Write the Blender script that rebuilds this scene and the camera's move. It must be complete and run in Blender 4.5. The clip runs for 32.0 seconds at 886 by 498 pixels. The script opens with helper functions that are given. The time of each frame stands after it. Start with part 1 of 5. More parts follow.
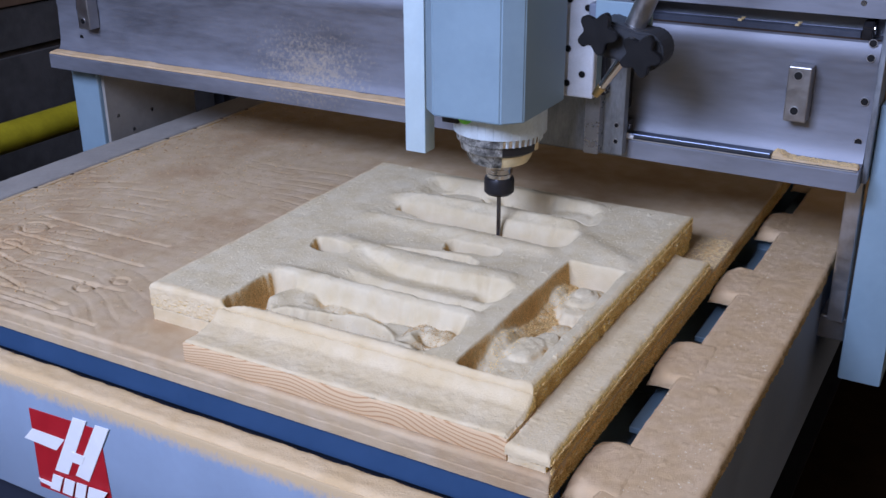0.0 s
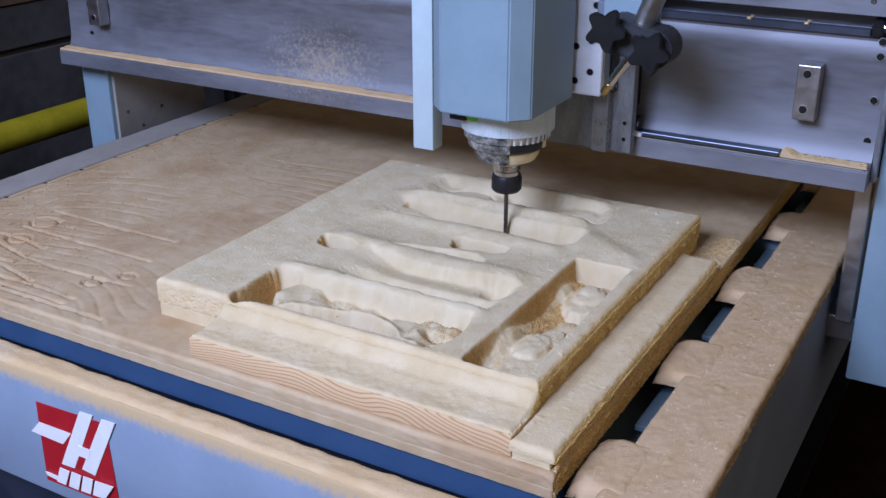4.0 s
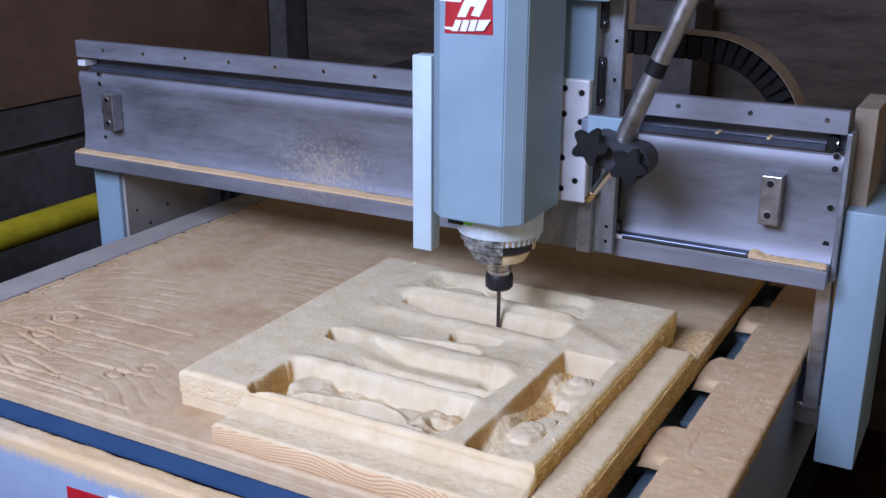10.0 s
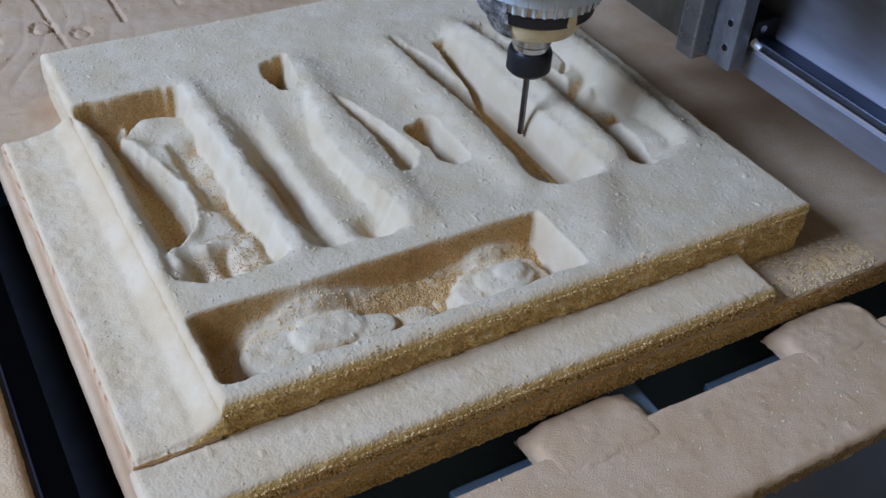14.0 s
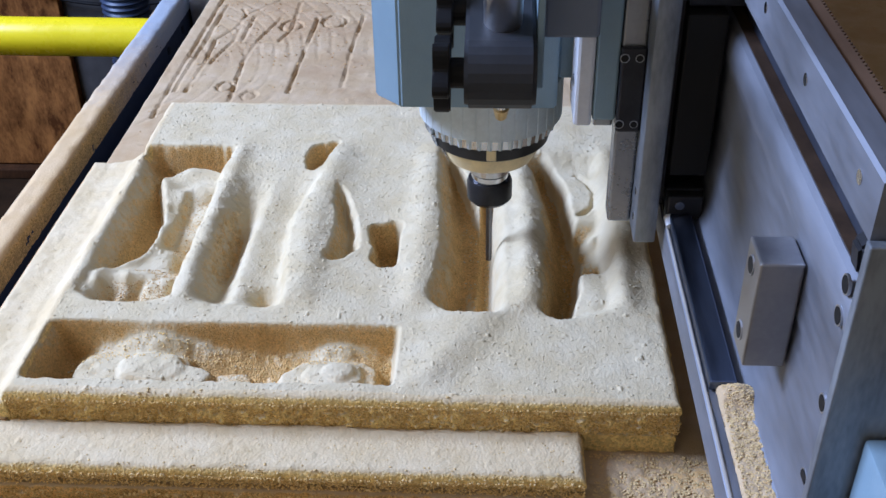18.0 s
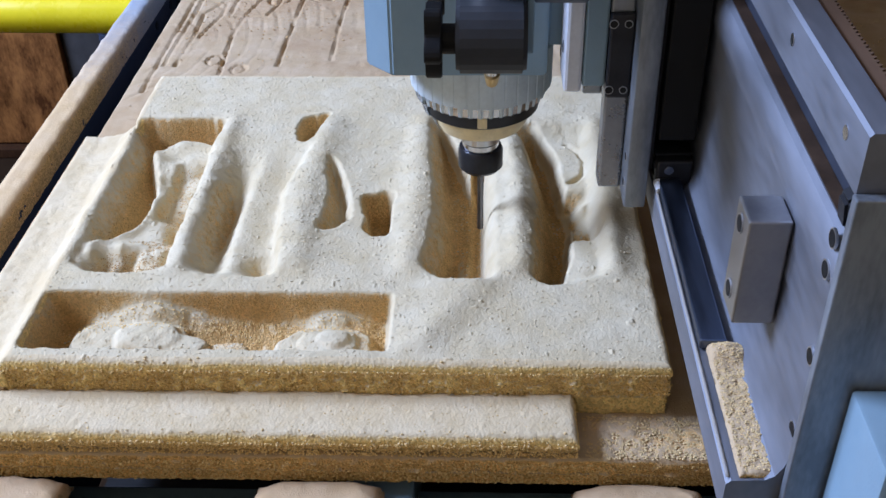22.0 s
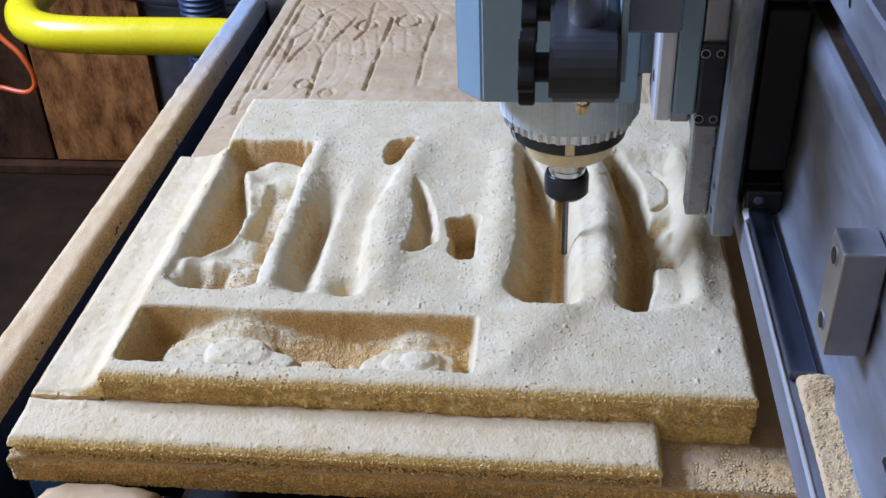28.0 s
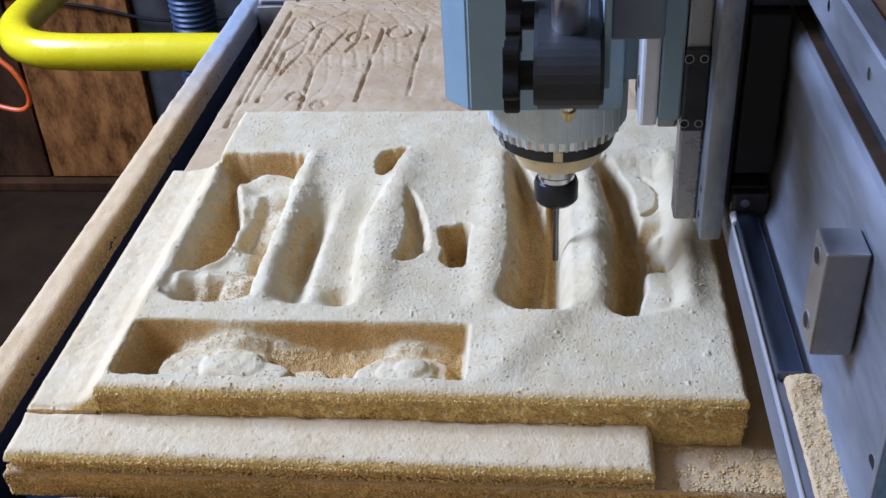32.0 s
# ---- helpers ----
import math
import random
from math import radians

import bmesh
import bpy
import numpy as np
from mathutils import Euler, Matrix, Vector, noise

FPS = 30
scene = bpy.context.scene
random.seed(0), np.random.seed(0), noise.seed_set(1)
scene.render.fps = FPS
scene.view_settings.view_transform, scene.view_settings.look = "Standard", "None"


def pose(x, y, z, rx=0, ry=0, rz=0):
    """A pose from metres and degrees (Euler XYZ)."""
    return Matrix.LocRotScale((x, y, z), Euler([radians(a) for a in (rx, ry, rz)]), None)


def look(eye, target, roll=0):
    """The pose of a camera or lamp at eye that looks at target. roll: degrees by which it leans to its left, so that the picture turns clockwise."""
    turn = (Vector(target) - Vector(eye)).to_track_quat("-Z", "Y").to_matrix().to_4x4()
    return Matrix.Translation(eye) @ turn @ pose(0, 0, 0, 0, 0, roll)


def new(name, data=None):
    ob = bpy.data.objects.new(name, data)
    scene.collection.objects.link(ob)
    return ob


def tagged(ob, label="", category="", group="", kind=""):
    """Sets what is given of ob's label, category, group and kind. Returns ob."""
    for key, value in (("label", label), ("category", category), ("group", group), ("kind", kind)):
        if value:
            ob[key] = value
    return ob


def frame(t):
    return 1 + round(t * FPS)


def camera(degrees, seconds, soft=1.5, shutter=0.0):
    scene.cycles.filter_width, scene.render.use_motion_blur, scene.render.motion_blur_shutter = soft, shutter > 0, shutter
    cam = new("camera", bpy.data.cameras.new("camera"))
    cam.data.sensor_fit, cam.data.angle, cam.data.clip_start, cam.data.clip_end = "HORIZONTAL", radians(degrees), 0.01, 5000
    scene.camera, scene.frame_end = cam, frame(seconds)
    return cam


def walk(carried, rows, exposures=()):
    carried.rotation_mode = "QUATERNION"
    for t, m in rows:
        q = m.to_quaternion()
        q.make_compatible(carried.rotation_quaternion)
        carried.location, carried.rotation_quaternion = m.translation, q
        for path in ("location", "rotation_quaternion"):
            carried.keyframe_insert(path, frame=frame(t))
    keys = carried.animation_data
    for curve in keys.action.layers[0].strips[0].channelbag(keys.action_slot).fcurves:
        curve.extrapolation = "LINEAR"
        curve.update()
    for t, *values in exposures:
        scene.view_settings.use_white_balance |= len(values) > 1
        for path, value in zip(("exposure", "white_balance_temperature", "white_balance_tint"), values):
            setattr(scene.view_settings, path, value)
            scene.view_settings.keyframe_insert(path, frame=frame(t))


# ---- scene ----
cam = camera(45.6, 32.0)
PATH = [
    (0, (0.403, -0.912, 0.641), (-0.501, 0.69, -0.143), -0.3),
    (0.5, (0.405, -0.915, 0.64), (-0.503, 0.686, -0.142), -0.1),
    (1, (0.404, -0.915, 0.639), (-0.51, 0.683, -0.142), -0.2),
    (1.5, (0.405, -0.913, 0.641), (-0.514, 0.679, -0.148), -0.1),
    (2, (0.408, -0.912, 0.64), (-0.503, 0.685, -0.147), -0.0),
    (2.5, (0.41, -0.912, 0.638), (-0.504, 0.689, -0.139), 0.0),
    (3, (0.409, -0.914, 0.64), (-0.509, 0.68, -0.146), -0.1),
    (3.5, (0.408, -0.912, 0.639), (-0.513, 0.68, -0.146), -0.2),
    (5.5, (0.408, -0.908, 0.637), (-0.512, 0.68, -0.158), -0.2),
    (6, (0.406, -0.905, 0.637), (-0.507, 0.682, -0.167), 0.2),
    (6.5, (0.406, -0.905, 0.635), (-0.508, 0.685, -0.163), 0.0),
    (7, (0.406, -0.905, 0.637), (-0.506, 0.686, -0.16), 0.1),
    (7.5, (0.403, -0.901, 0.634), (-0.515, 0.685, -0.167), -0.1),
    (8, (0.402, -0.898, 0.637), (-0.507, 0.7, -0.151), -0.0),
    (8.5, (0.42, -0.948, 0.669), (-0.446, 0.678, -0.111), 0.3),
    (9, (0.439, -1.014, 0.709), (-0.456, 0.625, -0.006), -1.1),
    (9.5, (0.443, -1.037, 0.708), (-0.471, 0.634, 0.096), -0.2),
    (10, (0.435, -1.032, 0.703), (-0.472, 0.633, 0.068), 0.3),
    (10.5, (0.428, -1.026, 0.699), (-0.474, 0.634, 0.043), 0.4),
    (11, (0.419, -1.016, 0.696), (-0.49, 0.631, 0.016), 0.4),
    (11.5, (0.442, -0.958, 0.686), (-0.574, 0.625, 0.005), 0.3),
    (12, (0.49, -0.831, 0.629), (-0.558, 0.632, -0.242), 0.8),
    (12.5, (0.41, -0.63, 0.619), (-0.73, 0.651, -0.411), 0.1),
    (13, (0.335, -0.424, 0.637), (-0.758, 0.838, -0.464), 1.2),
    (13.5, (0.464, -0.193, 0.677), (-0.808, 0.711, -0.574), 0.7),
    (14, (0.508, -0.137, 0.63), (-0.807, 0.676, -0.639), 4.2),
    (14.5, (0.476, 0.127, 0.721), (-0.827, 0.546, -0.737), -0.0),
    (16.5, (0.651, 0.411, 0.645), (-0.979, 0.36, -0.513), 0.1),
    (17, (0.658, 0.424, 0.649), (-0.985, 0.339, -0.489), -0.2),
    (17.5, (0.657, 0.423, 0.651), (-0.988, 0.327, -0.482), -0.6),
    (18, (0.659, 0.42, 0.656), (-0.995, 0.326, -0.466), -0.9),
    (18.5, (0.664, 0.42, 0.655), (-0.994, 0.311, -0.458), -1.0),
    (19, (0.666, 0.417, 0.656), (-0.989, 0.317, -0.462), -1.0),
    (19.5, (0.667, 0.415, 0.654), (-0.989, 0.32, -0.464), -1.0),
    (20, (0.668, 0.416, 0.657), (-0.983, 0.326, -0.469), -1.0),
    (20.5, (0.672, 0.417, 0.657), (-0.982, 0.335, -0.464), -0.8),
    (21, (0.672, 0.417, 0.656), (-0.978, 0.337, -0.472), -1.0),
    (21.5, (0.67, 0.417, 0.655), (-0.971, 0.347, -0.486), -1.0),
    (22, (0.673, 0.417, 0.653), (-0.958, 0.345, -0.502), -1.1),
    (22.5, (0.674, 0.419, 0.652), (-0.958, 0.327, -0.501), -1.4),
    (23, (0.678, 0.418, 0.655), (-0.958, 0.332, -0.493), -1.2),
    (23.5, (0.679, 0.417, 0.655), (-0.954, 0.318, -0.495), -1.5),
    (24, (0.678, 0.418, 0.656), (-0.954, 0.31, -0.496), -1.9),
    (24.5, (0.673, 0.418, 0.655), (-0.955, 0.293, -0.499), -2.1),
    (25, (0.669, 0.418, 0.653), (-0.967, 0.284, -0.49), -2.0),
    (25.5, (0.663, 0.416, 0.656), (-0.968, 0.27, -0.492), -2.4),
    (27.5, (0.677, 0.409, 0.661), (-0.972, 0.204, -0.452), -2.5),
    (28, (0.683, 0.405, 0.661), (-0.963, 0.196, -0.455), -2.5),
    (28.5, (0.687, 0.409, 0.662), (-0.961, 0.191, -0.45), -2.7),
    (29, (0.687, 0.413, 0.662), (-0.962, 0.197, -0.449), -3.0),
    (29.5, (0.689, 0.414, 0.665), (-0.966, 0.204, -0.438), -3.0),
    (30, (0.692, 0.414, 0.666), (-0.966, 0.196, -0.43), -3.2),
    (30.5, (0.692, 0.413, 0.665), (-0.964, 0.203, -0.437), -3.3),
    (31, (0.688, 0.415, 0.664), (-0.973, 0.201, -0.43), -3.7),
    (31.5, (0.685, 0.417, 0.666), (-0.975, 0.208, -0.43), -3.8),
    (32, (0.689, 0.413, 0.663), (-0.968, 0.206, -0.437), -3.5),
]
walk(cam, [(t, look(eye, target, roll)) for t, eye, target, roll in PATH],
     exposures=((0, -0.44, 6260, 12), (8.3, -0.44, 6260, 12), (9, -0.56, 6260, 12), (10, -0.21, 6440, 13), (11, -0.15, 6600, 12), (12, -0.15, 6600, 8), (13, -0.6, 5850, 7), (14, -0.6, 5700, 6), (16.5, 0.14, 5920, 6), (32, 0.14, 5920, 6)))

# world and light
world = bpy.data.worlds.new("world")
scene.world = world
world.use_nodes = True
wn = world.node_tree.nodes
sky = wn.new("ShaderNodeTexSky")
sky.sky_type, sky.sun_disc = "NISHITA", False
sky.sun_elevation, sky.sun_rotation = radians(35), radians(200)
wn["Background"].inputs["Strength"].default_value = 0.05
world.node_tree.links.new(sky.outputs["Color"], wn["Background"].inputs["Color"])


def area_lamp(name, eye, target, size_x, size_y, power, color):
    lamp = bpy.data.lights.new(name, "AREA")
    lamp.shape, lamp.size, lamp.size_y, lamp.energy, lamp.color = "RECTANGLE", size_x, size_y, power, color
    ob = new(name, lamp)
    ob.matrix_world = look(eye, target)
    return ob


# area lamp standing in for daylight through an assumed, unseen shop door
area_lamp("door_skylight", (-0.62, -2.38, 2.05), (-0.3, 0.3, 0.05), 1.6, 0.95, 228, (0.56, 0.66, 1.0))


# ---------------------------------------------------------------- materials
def material(name, color, rough=0.6, metal=0.0, vary=0.15, scale=30.0, bump=0.0, bump_scale=200.0, second=None, stretch=(1, 1, 1), spec=0.5):
    """A painted, metal or dusty surface with two scales of variation."""
    m = bpy.data.materials.new(name)
    m.use_nodes = True
    n, l = m.node_tree.nodes, m.node_tree.links
    b = n["Principled BSDF"]
    b.inputs["Metallic"].default_value = metal
    b.inputs["Specular IOR Level"].default_value = spec
    geo = n.new("ShaderNodeNewGeometry")
    mp = n.new("ShaderNodeMapping")
    mp.inputs["Scale"].default_value = stretch
    l.new(geo.outputs["Position"], mp.inputs["Vector"])
    n1 = n.new("ShaderNodeTexNoise")
    n1.inputs["Scale"].default_value, n1.inputs["Detail"].default_value = scale, 5
    n2 = n.new("ShaderNodeTexNoise")
    n2.inputs["Scale"].default_value, n2.inputs["Detail"].default_value = scale * 7.3, 4
    for q in (n1, n2):
        l.new(mp.outputs["Vector"], q.inputs["Vector"])
    add = n.new("ShaderNodeMath")
    add.operation = "MULTIPLY_ADD"
    add.inputs[1].default_value = 0.45
    l.new(n2.outputs["Fac"], add.inputs[0])
    l.new(n1.outputs["Fac"], add.inputs[2])
    ramp = n.new("ShaderNodeValToRGB")
    lo = second or tuple(c * (1 - vary * 1.6) for c in color)
    ramp.color_ramp.elements[0].color, ramp.color_ramp.elements[1].color = (*lo, 1), (*color, 1)
    ramp.color_ramp.elements[0].position, ramp.color_ramp.elements[1].position = 0.5, 0.92
    l.new(add.outputs[0], ramp.inputs["Fac"])
    l.new(ramp.outputs["Color"], b.inputs["Base Color"])
    rr = n.new("ShaderNodeMapRange")
    rr.inputs["From Min"].default_value, rr.inputs["From Max"].default_value = 0.4, 1.0
    rr.inputs["To Min"].default_value, rr.inputs["To Max"].default_value = max(0.03, rough - 0.1), min(1.0, rough + 0.1)
    l.new(add.outputs[0], rr.inputs["Value"])
    l.new(rr.outputs["Result"], b.inputs["Roughness"])
    if bump:
        n3 = n.new("ShaderNodeTexNoise")
        n3.inputs["Scale"].default_value, n3.inputs["Detail"].default_value = bump_scale, 3
        l.new(mp.outputs["Vector"], n3.inputs["Vector"])
        bp = n.new("ShaderNodeBump")
        bp.inputs["Strength"].default_value, bp.inputs["Distance"].default_value = 0.8, bump
        l.new(n3.outputs["Fac"], bp.inputs["Height"])
        l.new(bp.outputs["Normal"], b.inputs["Normal"])
    return m


def speckled(m, dark, scale=620.0, low=0.66, high=0.74):
    """Scatters small dark chips over a dust material."""
    n, l = m.node_tree.nodes, m.node_tree.links
    b = n["Principled BSDF"]
    src = b.inputs["Base Color"].links[0].from_socket
    geo = n.new("ShaderNodeNewGeometry")
    tex = n.new("ShaderNodeTexNoise")
    tex.inputs["Scale"].default_value, tex.inputs["Detail"].default_value = scale, 2
    l.new(geo.outputs["Position"], tex.inputs["Vector"])
    rng_node = n.new("ShaderNodeMapRange")
    rng_node.inputs["From Min"].default_value, rng_node.inputs["From Max"].default_value = low, high
    l.new(tex.outputs["Fac"], rng_node.inputs["Value"])
    mix = n.new("ShaderNodeMix")
    mix.data_type = "RGBA"
    l.new(rng_node.outputs["Result"], mix.inputs["Factor"])
    l.new(src, mix.inputs["A"])
    mix.inputs["B"].default_value = (*dark, 1)
    l.new(mix.outputs["Result"], b.inputs["Base Color"])
    return m


def sided_dust(name, pale, golden, dark, level=0.45, width=0.20, grain_size=430.0, relief=0.0056, clump=260, quiet=0.11, bare=None, crust=0.26, stain=0.0):
    """Golden coarse sawdust, fine pale powder on top; lit-side pale and shaded-side gold are painted."""
    m = speckled(material(name, golden, 0.95, vary=0.12, scale=60, spec=0.05), dark, 420.0, 0.55, 0.70)
    n, l = m.node_tree.nodes, m.node_tree.links
    b = n["Principled BSDF"]
    src = b.inputs["Base Color"].links[0].from_socket
    geo = n.new("ShaderNodeNewGeometry")
    sep = n.new("ShaderNodeSeparateXYZ")
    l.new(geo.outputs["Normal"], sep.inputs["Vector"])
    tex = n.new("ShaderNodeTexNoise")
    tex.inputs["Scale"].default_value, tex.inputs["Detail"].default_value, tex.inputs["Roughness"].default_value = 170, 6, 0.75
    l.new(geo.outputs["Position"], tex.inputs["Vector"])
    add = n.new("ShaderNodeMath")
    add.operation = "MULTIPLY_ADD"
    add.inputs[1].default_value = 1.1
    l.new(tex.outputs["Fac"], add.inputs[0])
    # the side facing the lamp is painted paler, as light falls on it
    lit_side = n.new("ShaderNodeMath")
    lit_side.operation, lit_side.use_clamp = "MULTIPLY", True
    lit_side.inputs[1].default_value = -0.95
    l.new(sep.outputs["Y"], lit_side.inputs[0])
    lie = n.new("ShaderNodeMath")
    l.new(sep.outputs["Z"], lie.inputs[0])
    l.new(lit_side.outputs[0], lie.inputs[1])
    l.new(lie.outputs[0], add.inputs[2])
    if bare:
        # slot floors: bare cut wood, its brown also carrying the slots' shade
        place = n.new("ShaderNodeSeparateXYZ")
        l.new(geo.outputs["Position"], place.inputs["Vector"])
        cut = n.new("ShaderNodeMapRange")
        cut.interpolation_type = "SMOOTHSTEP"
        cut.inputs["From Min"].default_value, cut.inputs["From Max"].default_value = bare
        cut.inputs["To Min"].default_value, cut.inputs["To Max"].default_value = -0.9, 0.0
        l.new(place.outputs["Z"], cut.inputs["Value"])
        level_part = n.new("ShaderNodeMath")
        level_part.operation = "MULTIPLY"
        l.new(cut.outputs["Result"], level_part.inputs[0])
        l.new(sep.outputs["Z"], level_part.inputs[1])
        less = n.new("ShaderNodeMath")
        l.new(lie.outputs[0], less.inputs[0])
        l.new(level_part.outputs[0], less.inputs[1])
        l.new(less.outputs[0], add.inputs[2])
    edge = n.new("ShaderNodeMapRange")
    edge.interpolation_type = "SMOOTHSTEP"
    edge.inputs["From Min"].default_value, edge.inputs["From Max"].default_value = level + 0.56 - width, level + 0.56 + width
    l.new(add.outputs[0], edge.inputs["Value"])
    fine = n.new("ShaderNodeTexNoise")
    fine.inputs["Scale"].default_value, fine.inputs["Detail"].default_value = 30, 8
    l.new(geo.outputs["Position"], fine.inputs["Vector"])
    tone = n.new("ShaderNodeValToRGB")
    tone.color_ramp.elements[0].position, tone.color_ramp.elements[1].position = 0.35, 0.68
    tone.color_ramp.elements[0].color, tone.color_ramp.elements[1].color = (*[c * d for c, d in zip(pale, (0.9, 0.86, 0.78))], 1), (*pale, 1)
    l.new(fine.outputs["Fac"], tone.inputs["Fac"])
    vor = n.new("ShaderNodeTexVoronoi")
    vor.inputs["Scale"].default_value = grain_size
    l.new(geo.outputs["Position"], vor.inputs["Vector"])
    # every grain has a tone of its own
    kern = n.new("ShaderNodeSeparateColor")
    l.new(vor.outputs["Color"], kern.inputs["Color"])
    dull = n.new("ShaderNodeMapRange")
    dull.inputs["To Min"].default_value, dull.inputs["To Max"].default_value = 1.02 - crust, 1.02 + crust
    l.new(kern.outputs["Red"], dull.inputs["Value"])
    shade = n.new("ShaderNodeVectorMath")
    shade.operation = "SCALE"
    l.new(src, shade.inputs[0])
    l.new(dull.outputs["Result"], shade.inputs["Scale"])
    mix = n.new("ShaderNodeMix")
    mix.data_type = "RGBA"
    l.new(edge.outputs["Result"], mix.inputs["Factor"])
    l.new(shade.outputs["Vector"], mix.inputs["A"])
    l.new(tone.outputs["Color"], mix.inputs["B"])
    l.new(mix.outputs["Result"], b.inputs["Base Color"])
    if stain:
        # old brown stains in broad patches
        patch = n.new("ShaderNodeTexNoise")
        patch.inputs["Scale"].default_value, patch.inputs["Detail"].default_value, patch.inputs["Roughness"].default_value = 4.5, 6, 0.62
        l.new(geo.outputs["Position"], patch.inputs["Vector"])
        amount = n.new("ShaderNodeMapRange")
        amount.inputs["From Min"].default_value, amount.inputs["From Max"].default_value = 0.47, 0.66
        amount.inputs["To Max"].default_value = stain
        l.new(patch.outputs["Fac"], amount.inputs["Value"])
        soak = n.new("ShaderNodeMix")
        soak.data_type = "RGBA"
        l.new(amount.outputs["Result"], soak.inputs["Factor"])
        l.new(mix.outputs["Result"], soak.inputs["A"])
        soak.inputs["B"].default_value = (0.36, 0.215, 0.105, 1)
        l.new(soak.outputs["Result"], b.inputs["Base Color"])
    vor2 = n.new("ShaderNodeTexNoise")
    vor2.inputs["Scale"].default_value, vor2.inputs["Detail"].default_value, vor2.inputs["Roughness"].default_value = clump, 5, 0.7
    l.new(geo.outputs["Position"], vor2.inputs["Vector"])
    hgt = n.new("ShaderNodeMath")
    hgt.operation = "MULTIPLY_ADD"
    hgt.inputs[1].default_value = -0.6
    l.new(vor.outputs["Distance"], hgt.inputs[0])
    l.new(vor2.outputs["Fac"], hgt.inputs[2])
    bp = n.new("ShaderNodeBump")
    bp.inputs["Distance"].default_value = relief
    calm = n.new("ShaderNodeMapRange")
    calm.inputs["To Min"].default_value, calm.inputs["To Max"].default_value = 1.0, quiet
    l.new(edge.outputs["Result"], calm.inputs["Value"])
    l.new(calm.outputs["Result"], bp.inputs["Strength"])
    l.new(hgt.outputs[0], bp.inputs["Height"])
    l.new(bp.outputs["Normal"], b.inputs["Normal"])
    return m


SAWDUST = sided_dust("sawdust", (0.70, 0.578, 0.378), (0.95, 0.70, 0.28), (0.78, 0.53, 0.18), level=0.60, width=0.28, relief=0.0026, grain_size=430, quiet=0.26, crust=0.22)
CARVED = sided_dust("carved_sawdust", (0.675, 0.582, 0.40), (0.80, 0.51, 0.205), (0.58, 0.35, 0.13), width=0.28, relief=0.0030, clump=480, grain_size=560, quiet=0.24, crust=0.14, bare=(0.016, 0.039))
SPOIL = sided_dust("dusty_fibreboard", (0.58, 0.447, 0.29), (0.88, 0.56, 0.20), (0.54, 0.32, 0.10), relief=0.0034, clump=480, grain_size=620, quiet=0.26, stain=0.55)
RAILDUST = sided_dust("rail_dust", (0.62, 0.45, 0.275), (0.52, 0.37, 0.19), (0.28, 0.17, 0.07), relief=0.0026, clump=620, grain_size=700, quiet=0.36)
PAINT = material("blue_grey_paint", (0.23, 0.33, 0.40), 0.45, vary=0.06, scale=12, bump=0.0002, bump_scale=500)
PAINT_DARK = material("deep_blue_paint", (0.04, 0.09, 0.19), 0.5, vary=0.1, scale=10)
PALE = material("pale_blue_channel", (0.50, 0.62, 0.66), 0.5, vary=0.05, scale=20)
ALU = material("brushed_aluminium", (0.33, 0.345, 0.39), 0.66, 0.75, vary=0.20, scale=4, stretch=(1, 5, 5))
ALU_PLAIN = material("machined_aluminium", (0.60, 0.60, 0.61), 0.38, 1.0, vary=0.12, scale=40)
STEEL = material("polished_steel", (0.66, 0.66, 0.68), 0.18, 1.0, vary=0.1, scale=60)
DARKSTEEL = material("blackened_steel", (0.035, 0.035, 0.04), 0.4, 0.6, vary=0.2, scale=60)
# darker copy of the rail steel, toned for the shade of its recess
RAILSHADE = material("shade_toned_rail_steel", (0.07, 0.08, 0.11), 0.48, 0.5, vary=0.15, scale=30)
RAILBLUE = material("linear_rail_steel", (0.14, 0.165, 0.225), 0.36, 1.0, vary=0.15, scale=30, stretch=(0.3, 3, 3))
BLACK = material("black_plastic", (0.008, 0.008, 0.009), 0.55, vary=0.2, scale=50, spec=0.25)
CAST = material("cast_silver_housing", (0.62, 0.70, 0.74), 0.38, 0.1, vary=0.12, scale=40)
BRASS = material("brass", (0.62, 0.45, 0.2), 0.35, 1.0, vary=0.2, scale=60)
GOLD = material("yellowed_ring", (0.82, 0.68, 0.40), 0.45, 0.0, vary=0.15, scale=60)
RED = material("red_decal", (0.42, 0.012, 0.02), 0.45, vary=0.08, scale=40)
WHITE = material("white_decal", (0.82, 0.82, 0.82), 0.45, vary=0.04, scale=40)
GREEN = material("green_sticker_print", (0.25, 0.8, 0.1), 0.3, vary=0.05, scale=40)
YELLOW = material("yellow_paint", (0.82, 0.66, 0.01), 0.28, vary=0.06, scale=15)
# darker copy of the yellow for a dusty pipe, its shade included
SHADEYELLOW = material("shaded_dusty_yellow_paint", (0.42, 0.35, 0.015), 0.5, vary=0.2, scale=15)
HOSE = material("blue_hose_rubber", (0.035, 0.06, 0.12), 0.45, vary=0.1, scale=30)
ORANGE = material("orange_cable", (0.75, 0.12, 0.02), 0.4, vary=0.08, scale=30)
CONCRETE = material("near_black_concrete", (0.030, 0.0165, 0.008), 0.85, second=(0.012, 0.0065, 0.003), scale=2.5, bump=0.002, bump_scale=60, spec=0.08)
SIDING = material("dark_wall_boards", (0.085, 0.068, 0.055), 0.8, second=(0.04, 0.032, 0.026), scale=3, stretch=(1, 1, 6), bump=0.001, bump_scale=80, spec=0.08)
